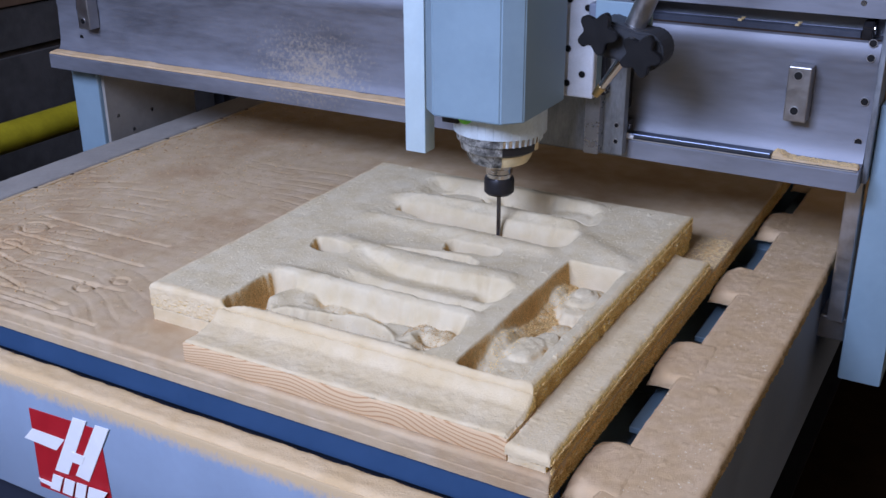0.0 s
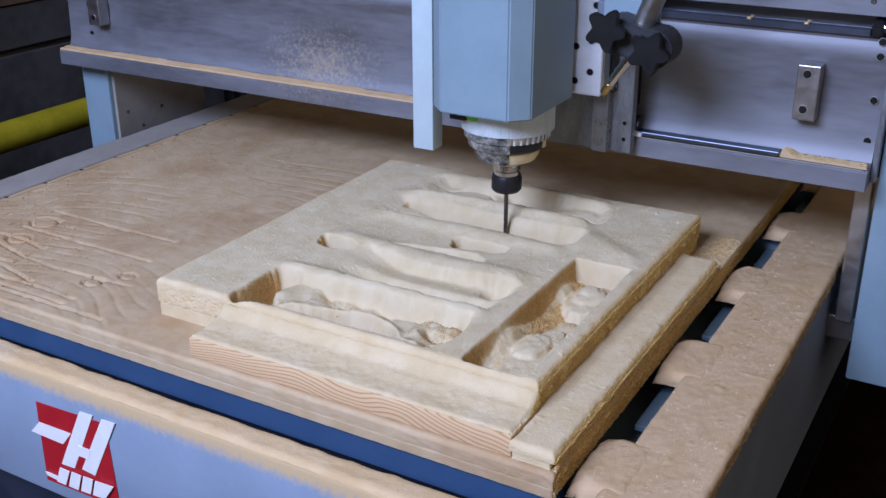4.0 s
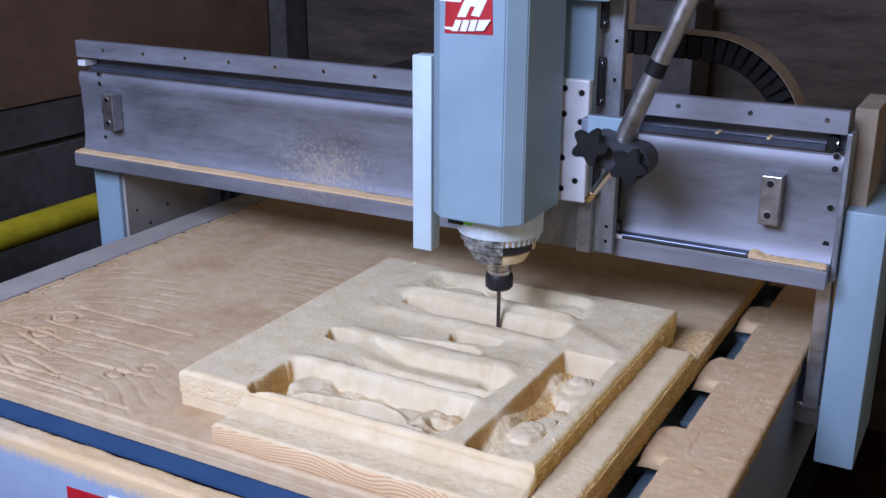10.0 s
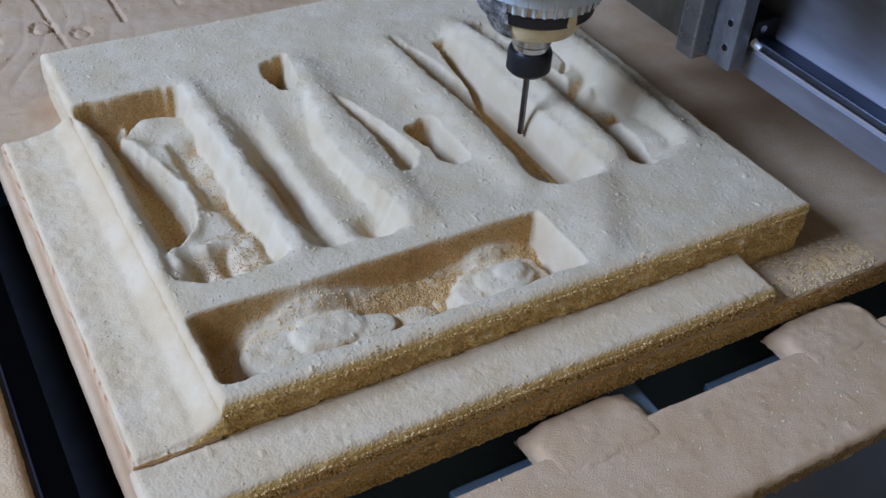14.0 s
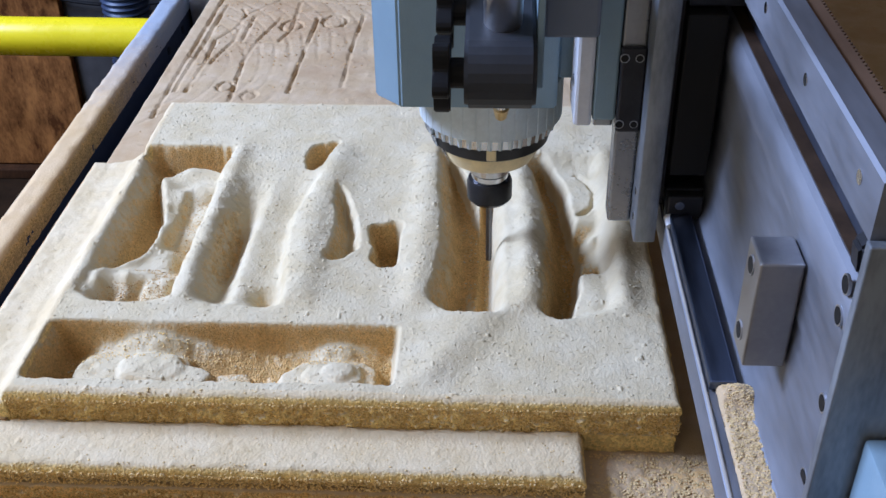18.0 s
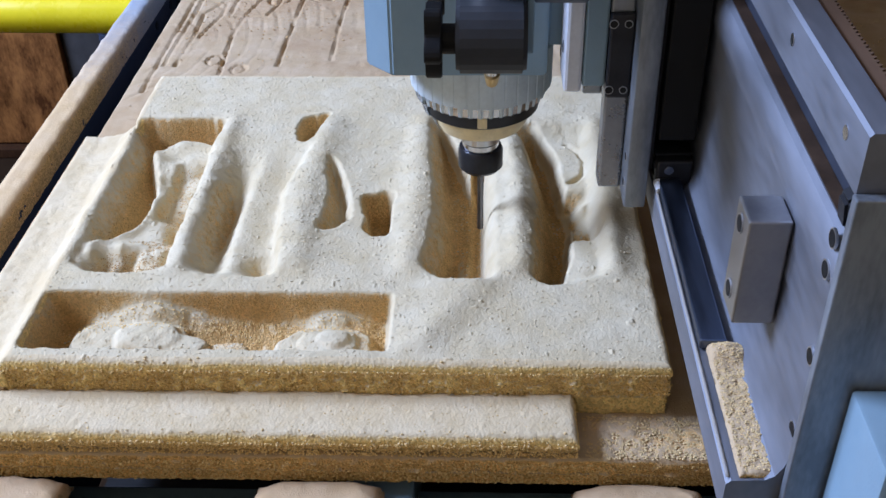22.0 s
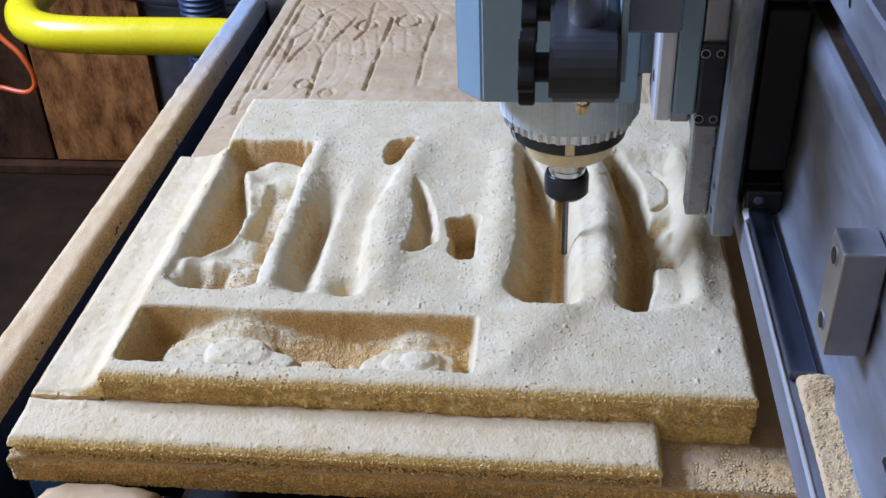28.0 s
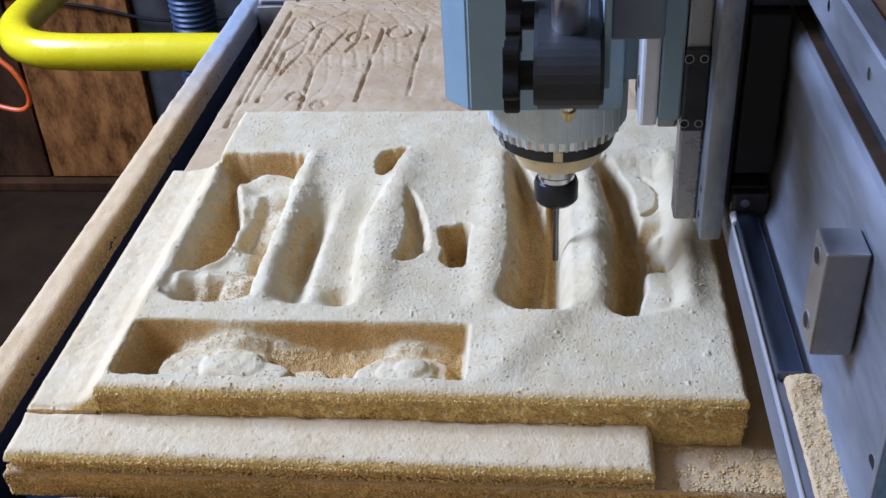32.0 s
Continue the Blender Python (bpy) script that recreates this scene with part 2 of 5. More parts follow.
# unseen ceiling; its light warm tone is there to bounce light
CEIL = material("warm_bounce_ceiling", (0.58, 0.44, 0.28), 0.9, vary=0.1, scale=3, spec=0.08)
OSB = material("strand_board", (0.40, 0.17, 0.05), 0.8, second=(0.085, 0.030, 0.009), scale=14, stretch=(1, 1.6, 0.7), bump=0.001, bump_scale=60, spec=0.08)
# brown board whose colour is darkened for the shade on the wall's end
SHADEBOARD = material("shade_darkened_board", (0.075, 0.034, 0.015), 0.8, second=(0.022, 0.010, 0.005), scale=10, stretch=(1, 1.4, 0.6), bump=0.001, bump_scale=60, spec=0.08)
GREYPANEL = material("grey_board", (0.085, 0.08, 0.078), 0.8, second=(0.04, 0.038, 0.036), scale=4, bump=0.001, bump_scale=70, spec=0.08)
GREYDUST = material("fine_grey_dust", (0.36, 0.335, 0.30), 0.85, vary=0.12, scale=12, bump=0.0008, bump_scale=300, spec=0.08)
# pine tone of two unseen walls, added as a warm reflector for shaded sides
BOUNCEWOOD = material("warm_bounce_lining", (0.72, 0.53, 0.29), 0.8, vary=0.15, scale=4)
CLAMP = material("grey_cast_clamp", (0.040, 0.043, 0.05), 0.5, 0.0, vary=0.12, scale=40, spec=0.25)
BLOCK = material("dull_aluminium", (0.42, 0.41, 0.41), 0.4, 1.0, vary=0.12, scale=40)
CUTTER = material("dull_tool_steel", (0.20, 0.20, 0.21), 0.4, 1.0, vary=0.15, scale=60)
BRIGHTALU = material("bright_cast_aluminium", (0.74, 0.76, 0.80), 0.42, 0.15, vary=0.1, scale=40)
RAILSTEEL = material("dark_slide_steel", (0.34, 0.35, 0.37), 0.3, 0.8, vary=0.12, scale=40)
PLATESTEEL = material("ground_plate_steel", (0.31, 0.34, 0.38), 0.42, 0.6, vary=0.3, scale=22, stretch=(2, 2, 0.6))
CHIP = material("golden_crumbs", (0.76, 0.57, 0.29), 0.95, vary=0.15, scale=90, spec=0.05)
# bright and black patches painted as reflections in the chrome nose
REFLECTED = material("painted_reflection_band", (0.80, 0.81, 0.78), 0.25, 0.35, second=(0.03, 0.032, 0.035), scale=75)
# dark brown of the shaded recess, painted on a thin strip
SHELFSHADE = material("recess_shade_brown", (0.07, 0.042, 0.026), 0.7, vary=0.3, scale=30, spec=0.2)
CRUMB = material("pale_crumbs", (0.68, 0.58, 0.395), 0.95, vary=0.08, scale=60, spec=0.05)
TANDUST = material("dull_tan_dust", (0.27, 0.22, 0.165), 0.9, vary=0.15, scale=20, spec=0.08)
# shaded copy of the blue-grey paint, for faces turned from the light
SHADEPAINT = material("shade_toned_paint", (0.17, 0.20, 0.26), 0.6, vary=0.1, scale=10)
# navy near black: the shade of the bed's gaps put into the colour
SHADENAVY = material("shade_toned_navy_steel", (0.018, 0.024, 0.042), 0.6, vary=0.15, scale=15)
BROWN = material("brown_box", (0.16, 0.10, 0.065), 0.85, vary=0.2, scale=6, spec=0.08)


def wood_material():
    """Softwood with wavy red-brown growth lines."""
    m = material("fir_end_grain", (0.72, 0.50, 0.34), 0.8, vary=0.1, scale=20, bump=0.0004, bump_scale=500)
    n, l = m.node_tree.nodes, m.node_tree.links
    b = n["Principled BSDF"]
    geo = n.new("ShaderNodeNewGeometry")
    mp = n.new("ShaderNodeMapping")
    mp.inputs["Scale"].default_value = (1.0, 1.0, 1.6)
    l.new(geo.outputs["Position"], mp.inputs["Vector"])
    swoop = n.new("ShaderNodeTexNoise")
    swoop.inputs["Scale"].default_value, swoop.inputs["Detail"].default_value, swoop.inputs["Roughness"].default_value = 5.0, 2, 0.4
    l.new(mp.outputs["Vector"], swoop.inputs["Vector"])
    sep = n.new("ShaderNodeSeparateXYZ")
    l.new(geo.outputs["Position"], sep.inputs["Vector"])
    bend = n.new("ShaderNodeMath")
    bend.operation = "MULTIPLY_ADD"
    bend.inputs[1].default_value = 0.085
    l.new(swoop.outputs["Fac"], bend.inputs[0])
    l.new(sep.outputs["Z"], bend.inputs[2])
    turns = n.new("ShaderNodeMath")
    turns.operation = "MULTIPLY"
    turns.inputs[1].default_value = 1450.0
    l.new(bend.outputs[0], turns.inputs[0])
    wv = n.new("ShaderNodeMath")
    wv.operation = "SINE"
    l.new(turns.outputs[0], wv.inputs[0])
    ramp = n.new("ShaderNodeValToRGB")
    ramp.color_ramp.elements[0].color, ramp.color_ramp.elements[1].color = (0.70, 0.50, 0.29, 1), (0.50, 0.275, 0.125, 1)
    ramp.color_ramp.elements[0].position, ramp.color_ramp.elements[1].position = 0.2, 1.0
    l.new(wv.outputs[0], ramp.inputs["Fac"])
    l.new(ramp.outputs["Color"], b.inputs["Base Color"])
    return m



def toned(m, low, high):
    """Gives every loose grain of a joined heap a tone of its own."""
    n, l = m.node_tree.nodes, m.node_tree.links
    geo = n.new("ShaderNodeNewGeometry")
    ramp = n.new("ShaderNodeValToRGB")
    ramp.color_ramp.elements[0].color, ramp.color_ramp.elements[1].color = (*low, 1), (*high, 1)
    l.new(geo.outputs["Random Per Island"], ramp.inputs["Fac"])
    l.new(ramp.outputs["Color"], n["Principled BSDF"].inputs["Base Color"])
    return m


GRAINS = toned(material("golden_grains", (0.8, 0.58, 0.25), 0.95, spec=0.05), (0.68, 0.46, 0.17), (0.90, 0.68, 0.32))
BROWNGRAINS = toned(material("brown_grains", (0.5, 0.3, 0.13), 0.95, spec=0.05), (0.34, 0.18, 0.06), (0.72, 0.50, 0.24))
FIR = wood_material()


def dusty_paint():
    """The panel paint with a ragged veil of sawdust clinging below its top edge."""
    m = material("dust_streaked_paint", (0.26, 0.33, 0.44), 0.45, vary=0.06, scale=12)
    n, l = m.node_tree.nodes, m.node_tree.links
    b = n["Principled BSDF"]
    src = b.inputs["Base Color"].links[0].from_socket
    geo = n.new("ShaderNodeNewGeometry")
    sep = n.new("ShaderNodeSeparateXYZ")
    l.new(geo.outputs["Position"], sep.inputs["Vector"])
    mp = n.new("ShaderNodeMapping")
    mp.inputs["Scale"].default_value = (1, 1, 0.6)
    l.new(geo.outputs["Position"], mp.inputs["Vector"])
    tex = n.new("ShaderNodeTexNoise")
    tex.inputs["Scale"].default_value, tex.inputs["Detail"].default_value, tex.inputs["Roughness"].default_value = 110, 7, 0.8
    l.new(mp.outputs["Vector"], tex.inputs["Vector"])
    add = n.new("ShaderNodeMath")
    add.operation = "MULTIPLY_ADD"
    add.inputs[1].default_value = 0.045
    l.new(tex.outputs["Fac"], add.inputs[0])
    l.new(sep.outputs["Z"], add.inputs[2])
    edge = n.new("ShaderNodeMapRange")
    edge.inputs["From Min"].default_value, edge.inputs["From Max"].default_value = -0.020, -0.005
    l.new(add.outputs[0], edge.inputs["Value"])
    mix = n.new("ShaderNodeMix")
    mix.data_type = "RGBA"
    l.new(edge.outputs["Result"], mix.inputs["Factor"])
    l.new(src, mix.inputs["A"])
    mix.inputs["B"].default_value = (0.56, 0.41, 0.23, 1)
    l.new(mix.outputs["Result"], b.inputs["Base Color"])
    return m


PANEL = dusty_paint()


def thinning(m, paint, start, end):
    """Lets a dust cover thin out to bare paint along x, in ragged patches."""
    n, l = m.node_tree.nodes, m.node_tree.links
    b = n["Principled BSDF"]
    src = b.inputs["Base Color"].links[0].from_socket
    geo = n.new("ShaderNodeNewGeometry")
    sep = n.new("ShaderNodeSeparateXYZ")
    l.new(geo.outputs["Position"], sep.inputs["Vector"])
    tex = n.new("ShaderNodeTexNoise")
    tex.inputs["Scale"].default_value, tex.inputs["Detail"].default_value, tex.inputs["Roughness"].default_value = 40, 7, 0.75
    l.new(geo.outputs["Position"], tex.inputs["Vector"])
    add = n.new("ShaderNodeMath")
    add.operation = "MULTIPLY_ADD"
    add.inputs[1].default_value = 0.25
    l.new(tex.outputs["Fac"], add.inputs[0])
    l.new(sep.outputs["X"], add.inputs[2])
    edge = n.new("ShaderNodeMapRange")
    edge.inputs["From Min"].default_value, edge.inputs["From Max"].default_value = start + 0.125, end + 0.125
    edge.inputs["To Min"].default_value, edge.inputs["To Max"].default_value = 0.1, 1.0
    l.new(add.outputs[0], edge.inputs["Value"])
    mix = n.new("ShaderNodeMix")
    mix.data_type = "RGBA"
    l.new(edge.outputs["Result"], mix.inputs["Factor"])
    mix.inputs["A"].default_value = (*paint, 1)
    l.new(src, mix.inputs["B"])
    l.new(mix.outputs["Result"], b.inputs["Base Color"])
    return m


CAPDUST = thinning(sided_dust("front_rail_dust", (0.66, 0.49, 0.29), (0.66, 0.43, 0.17), (0.36, 0.20, 0.07), relief=0.0022, clump=240, quiet=0.35), (0.30, 0.36, 0.44), -0.98, -0.66)


def splash(m, at, spread, color, amount, metal=True):
    """Thrown dust that clings to a metal face round one spot, in specks."""
    n, l = m.node_tree.nodes, m.node_tree.links
    b = n["Principled BSDF"]
    src = b.inputs["Base Color"].links[0].from_socket
    geo = n.new("ShaderNodeNewGeometry")
    mp = n.new("ShaderNodeMapping")
    mp.vector_type = "TEXTURE"
    mp.inputs["Location"].default_value, mp.inputs["Scale"].default_value = at, spread
    l.new(geo.outputs["Position"], mp.inputs["Vector"])
    size = n.new("ShaderNodeVectorMath")
    size.operation = "LENGTH"
    l.new(mp.outputs["Vector"], size.inputs[0])
    tex = n.new("ShaderNodeTexNoise")
    tex.inputs["Scale"].default_value, tex.inputs["Detail"].default_value, tex.inputs["Roughness"].default_value = 150, 6, 0.8
    l.new(geo.outputs["Position"], tex.inputs["Vector"])
    add = n.new("ShaderNodeMath")
    add.operation = "MULTIPLY_ADD"
    add.inputs[1].default_value = -0.22
    l.new(size.outputs["Value"], add.inputs[0])
    l.new(tex.outputs["Fac"], add.inputs[2])
    edge = n.new("ShaderNodeMapRange")
    edge.inputs["From Min"].default_value, edge.inputs["From Max"].default_value = 0.36, 0.52
    edge.inputs["To Max"].default_value = amount
    l.new(add.outputs[0], edge.inputs["Value"])
    mix = n.new("ShaderNodeMix")
    mix.data_type = "RGBA"
    l.new(edge.outputs["Result"], mix.inputs["Factor"])
    l.new(src, mix.inputs["A"])
    mix.inputs["B"].default_value = (*color, 1)
    l.new(mix.outputs["Result"], b.inputs["Base Color"])
    if not metal:
        return m
    inv = n.new("ShaderNodeMath")
    inv.operation = "SUBTRACT"
    inv.inputs[0].default_value = 1.0
    l.new(edge.outputs["Result"], inv.inputs[1])
    l.new(inv.outputs[0], b.inputs["Metallic"])
    return m


splash(ALU, (-0.72, 0.6, 0.20), (0.16, 0.3, 0.09), (0.50, 0.40, 0.24), 0.5)
splash(SPOIL, (-0.95, 0.08, 0.0), (0.16, 0.16, 1.0), (0.42, 0.22, 0.09), 0.4, metal=False)
splash(SPOIL, (0.03, 0.60, 0.0), (0.03, 0.10, 1.0), (0.72, 0.46, 0.19), 0.9, metal=False)


# ---------------------------------------------------------------- building helpers
def thing(name, label, category, at=(0, 0, 0), group="", kind=""):
    ob = new(name)
    ob.location = at
    return tagged(ob, label, category, group, kind)


def part(name, bm, mat, parent=None, label=""):
    """Links a bmesh (in world metres) as one mesh object under a thing or a part."""
    me = bpy.data.meshes.new(name)
    bm.to_mesh(me)
    bm.free()
    me.materials.append(mat)
    ob = new(name, me)
    if parent:
        ob.parent = parent
        ob.matrix_parent_inverse = parent.matrix_basis.inverted()
    if label:
        tagged(ob, label)
    return ob


def flat_smooth(ob, angle=0.6):
    me = ob.data
    me.shade_smooth()
    me.set_sharp_from_angle(angle=angle)
    return ob


def box(x0, x1, y0, y1, z0, z1, bevel=0.0, seg=2, bm=None):
    bm = bm or bmesh.new()
    made = bmesh.ops.create_cube(bm, size=1, matrix=Matrix.Translation(((x0 + x1) / 2, (y0 + y1) / 2, (z0 + z1) / 2)) @ Matrix.Diagonal((x1 - x0, y1 - y0, z1 - z0, 1)))
    if bevel:
        edges = list({e for v in made["verts"] for e in v.link_edges})
        bmesh.ops.bevel(bm, geom=edges, offset=bevel, segments=seg, affect="EDGES", profile=0.5)
    return bm


def rod(a, b, r0, r1=None, n=24, bm=None, bevel=0.0):
    """A capped cylinder or cone from a to b."""
    bm = bm or bmesh.new()
    a, b = Vector(a), Vector(b)
    d = b - a
    m = Matrix.Translation((a + b) / 2) @ d.to_track_quat("Z", "Y").to_matrix().to_4x4()
    made = bmesh.ops.create_cone(bm, cap_ends=True, segments=n, radius1=r0, radius2=r0 if r1 is None else r1, depth=d.length, matrix=m)
    if bevel:
        caps = [f for f in {f for v in made["verts"] for f in v.link_faces} if len(f.verts) > 4]
        bmesh.ops.bevel(bm, geom=list({e for f in caps for e in f.edges}), offset=bevel, segments=2, affect="EDGES")
    return bm


def lathe(x, y, profile, n=48):
    """A turned body about a vertical axis; profile is a run of (radius, z)."""
    bm = bmesh.new()
    rings = [[bm.verts.new((x + r * math.cos(2 * math.pi * i / n), y + r * math.sin(2 * math.pi * i / n), z)) for i in range(n)] for r, z in profile]
    for lo, hi in zip(rings, rings[1:]):
        for i in range(n):
            bm.faces.new((lo[i], lo[(i + 1) % n], hi[(i + 1) % n], hi[i]))
    bm.faces.new(rings[-1])
    bm.faces.new(rings[0][::-1])
    bmesh.ops.recalc_face_normals(bm, faces=bm.faces)
    return bm


def prism(outline, axis, lo, hi, bevel=0.0):
    """A solid from a closed outline of two coordinates, drawn out along the third axis."""
    bm = bmesh.new()

    def at(p, w):
        return {"x": (w, *p), "y": (p[0], w, p[1]), "z": (*p, w)}[axis]
    a, b = [[bm.verts.new(at(p, w)) for p in outline] for w in (lo, hi)]
    k = len(outline)
    bm.faces.new(a), bm.faces.new(b[::-1])
    for i in range(k):
        bm.faces.new((a[i], a[(i + 1) % k], b[(i + 1) % k], b[i]))
    bmesh.ops.recalc_face_normals(bm, faces=bm.faces)
    if bevel:
        bmesh.ops.bevel(bm, geom=bm.edges[:], offset=bevel, segments=2, affect="EDGES", clamp_overlap=True)
    return bm


def tube(points, r, n=16, closed=False):
    """A round tube along a smooth run of points."""
    pts = [Vector(p) for p in points]
    fine = []
    for i in range(len(pts) - 1):
        p0, p1, p2, p3 = pts[max(i - 1, 0)], pts[i], pts[i + 1], pts[min(i + 2, len(pts) - 1)]
        for s in range(8):
            u = s / 8
            fine.append(0.5 * ((2 * p1) + (p2 - p0) * u + (2 * p0 - 5 * p1 + 4 * p2 - p3) * u * u + (3 * p1 - p0 - 3 * p2 + p3) * u ** 3))
    fine.append(pts[-1])
    bm = bmesh.new()
    rings, side = [], None
    for i, p in enumerate(fine):
        d = (fine[min(i + 1, len(fine) - 1)] - fine[max(i - 1, 0)]).normalized()
        side = (side - d * side.dot(d)).normalized() if side else d.orthogonal().normalized()
        up = d.cross(side)
        rings.append([bm.verts.new(p + r * (math.cos(2 * math.pi * k / n) * side + math.sin(2 * math.pi * k / n) * up)) for k in range(n)])
    for lo, hi in zip(rings, rings[1:]):
        for k in range(n):
            bm.faces.new((lo[k], lo[(k + 1) % n], hi[(k + 1) % n], hi[k]))
    bm.faces.new(rings[0][::-1]), bm.faces.new(rings[-1])
    bmesh.ops.recalc_face_normals(bm, faces=bm.faces)
    return bm


def grain(x, y, scale, seed=0):
    """Smooth lattice noise in -1..1 for arrays of places."""
    u, v = np.asarray(x) * scale, np.asarray(y) * scale
    i, j = np.floor(u).astype(np.int64), np.floor(v).astype(np.int64)
    f, g = u - i, v - j
    f, g = f * f * (3 - 2 * f), g * g * (3 - 2 * g)

    def cell(a, b):
        h = (a * 374761393 + b * 668265263 + seed * 974634777) & 0xFFFFFFFF
        h = ((h ^ (h >> 13)) * 1274126177) & 0xFFFFFFFF
        h = h ^ (h >> 16)
        return (h & 0xFFFF) / 32767.5 - 1
    return (cell(i, j) * (1 - f) + cell(i + 1, j) * f) * (1 - g) + (cell(i, j + 1) * (1 - f) + cell(i + 1, j + 1) * f) * g


def step(a, b, x):
    t = np.clip((x - a) / (b - a), 0, 1)
    return t * t * (3 - 2 * t)


def slab(name, xs, ys, z0, height, mat, parent=None, label="", edge=0.006, rough=0.0012, seed=0, levels=14, fringe=0.0, side_mat=None):
    """A dusty block: a height field on the grid xs, ys with rounded rims, and crusted upright sides down to z0."""
    xs, ys = np.asarray(xs), np.asarray(ys)
    X, Y = np.meshgrid(xs, ys, indexing="ij")
    Z = height(X, Y)
    inner = np.minimum(np.minimum(X - xs[0], xs[-1] - X), np.minimum(Y - ys[0], ys[-1] - Y))
    wob = edge * (1 + 0.22 * grain(X, Y, 60, seed + 3))
    d = np.clip(inner / wob, 0, 1)
    Z = Z - wob * (1 - np.sqrt(1 - (1 - d) ** 2)) * 0.9
    nx, ny = len(xs), len(ys)
    verts = np.stack([X, Y, Z], -1).reshape(-1, 3)
    ii, jj = np.meshgrid(np.arange(nx - 1), np.arange(ny - 1), indexing="ij")
    a = (ii * ny + jj).ravel()
    faces = [np.stack([a, a + ny, a + ny + 1, a + 1], -1)]
    ring = [i * ny for i in range(nx)] + [(nx - 1) * ny + j for j in range(1, ny)] + [i * ny + ny - 1 for i in range(nx - 2, -1, -1)] + [j for j in range(ny - 2, 0, -1)]
    ring = np.array(ring)
    rim = verts[ring]
    nrm = np.zeros((len(ring), 2))
    nrm[:, 1] -= np.isclose(rim[:, 1], ys[0])
    nrm[:, 1] += np.isclose(rim[:, 1], ys[-1])
    nrm[:, 0] -= np.isclose(rim[:, 0], xs[0])
    nrm[:, 0] += np.isclose(rim[:, 0], xs[-1])
    nrm /= np.linalg.norm(nrm, axis=1)[:, None]
    calm = np.where(nrm[:, 1] < -0.5, 0.3, 1.0)
    along = np.where(np.abs(nrm[:, 0]) > 0.5, rim[:, 1], rim[:, 0])
    prev, rows = ring, []
    z0 = z0 + fringe * (grain(along, along * 0, 45, seed + 5) + 0.8 * grain(along, along * 0, 160, seed + 6))
    for k in range(1, levels + 1):
        u = k / levels
        z = rim[:, 2] * (1 - u) + z0 * u
        out = rough * (0.8 * grain(along, z, 190, seed + 7) + 0.9 * grain(along, z, 420, seed + 8) + 0.6 * grain(along, z * 0.35, 90, seed + 9)) * min(1, 3 * u) * calm
        base = len(verts) + sum(len(r) for r in rows)
        rows.append(np.stack([rim[:, 0] + nrm[:, 0] * out, rim[:, 1] + nrm[:, 1] * out, z], -1))
        cur = base + np.arange(len(ring))
        faces.append(np.stack([prev, cur, np.roll(cur, -1), np.roll(prev, -1)], -1))
        prev = cur
    verts = np.concatenate([verts] + rows)
    faces = np.concatenate(faces)
    me = bpy.data.meshes.new(name)
    me.from_pydata(verts.tolist(), [], faces.tolist())
    me.shade_smooth()
    me.materials.append(mat)
    bm = bmesh.new()
    bm.from_mesh(me)
    bmesh.ops.recalc_face_normals(bm, faces=bm.faces)
    bm.to_mesh(me)
    bm.free()
    if side_mat:
        me.materials.append(side_mat)
        belt = (inner < wob * 1.1)[:-1, :-1].ravel()
        me.polygons.foreach_set("material_index", np.concatenate([belt, np.ones(len(faces) - len(belt), bool)]).astype(np.int32))
    ob = new(name, me)
    if parent:
        ob.parent = parent
        ob.matrix_parent_inverse = parent.matrix_basis.inverted()
    if label:
        tagged(ob, label)
    return ob


def bolt(parent, x, y, z, r=0.006, mat=None, way=(0, -1, 0), name="bolt"):
    """A socket screw: a thin bright rim round a dark sunk socket."""
    p, w = Vector((x, y, z)), Vector(way)
    bm = rod(p - w * r * 0.2, p + w * r * 0.06, r, n=18)
    for f in bm.faces:
        f.material_index = 1 if mat is None else 0
    before = set(bm.faces)
    rod(p - w * r * 0.1, p + w * r * 0.10, r * 0.86, n=14, bm=bm)
    for f in bm.faces:
        if f not in before:
            f.material_index = 0
    ob = part(name, bm, mat or BLACK, parent)
    ob.data.materials.append(ALU_PLAIN)
    return ob


# ---------------------------------------------------------------- the shop room
FLOOR, CEILING = -0.92, 2.75
W, E_, S, N_ = -2.06, 1.75, -2.4, 2.3


def setting(name, bm, mat, label, category):
    return tagged(part(name, bm, mat), label, category, kind="structure")


setting("floor", box(W - 0.2, E_ + 0.2, S - 0.2, N_ + 0.2, FLOOR - 0.1, FLOOR), CONCRETE, "near-black concrete shop floor", "floor")
setting("ceiling", box(W - 0.2, E_ + 0.2, S - 0.2, N_ + 0.2, CEILING, CEILING + 0.1), CEIL, "unseen ceiling, warm-toned to bounce light", "ceiling")
setting("wall_north", box(W - 0.2, E_ + 0.2, N_, N_ + 0.15, FLOOR, CEILING), SIDING, "dark boarded back wall of the shop", "wall")
wall_west = setting("wall_west", box(W - 0.15, W, S, N_, FLOOR, CEILING), SIDING, "dark side wall lined with sheets", "wall")
# unseen walls, coloured to throw warm light back on the machine
setting("wall_east", box(E_, E_ + 0.15, S, N_, FLOOR, CEILING), BOUNCEWOOD, "unseen side wall, pine-coloured to bounce warm light", "wall")
setting("wall_south", prism([(W - 0.2, FLOOR), (-1.6, FLOOR), (-1.6, 2.62), (0.36, 2.62), (0.36, FLOOR), (E_ + 0.2, FLOOR), (E_ + 0.2, CEILING), (W - 0.2, CEILING)], "y", S - 0.15, S), BOUNCEWOOD, "unseen front wall, warm to bounce light, with an assumed door", "wall")
setting("ground", box(-40, 40, -60, S - 0.16, FLOOR - 0.3, FLOOR - 0.02), CONCRETE, "assumed yard paving outside the unseen door", "ground")
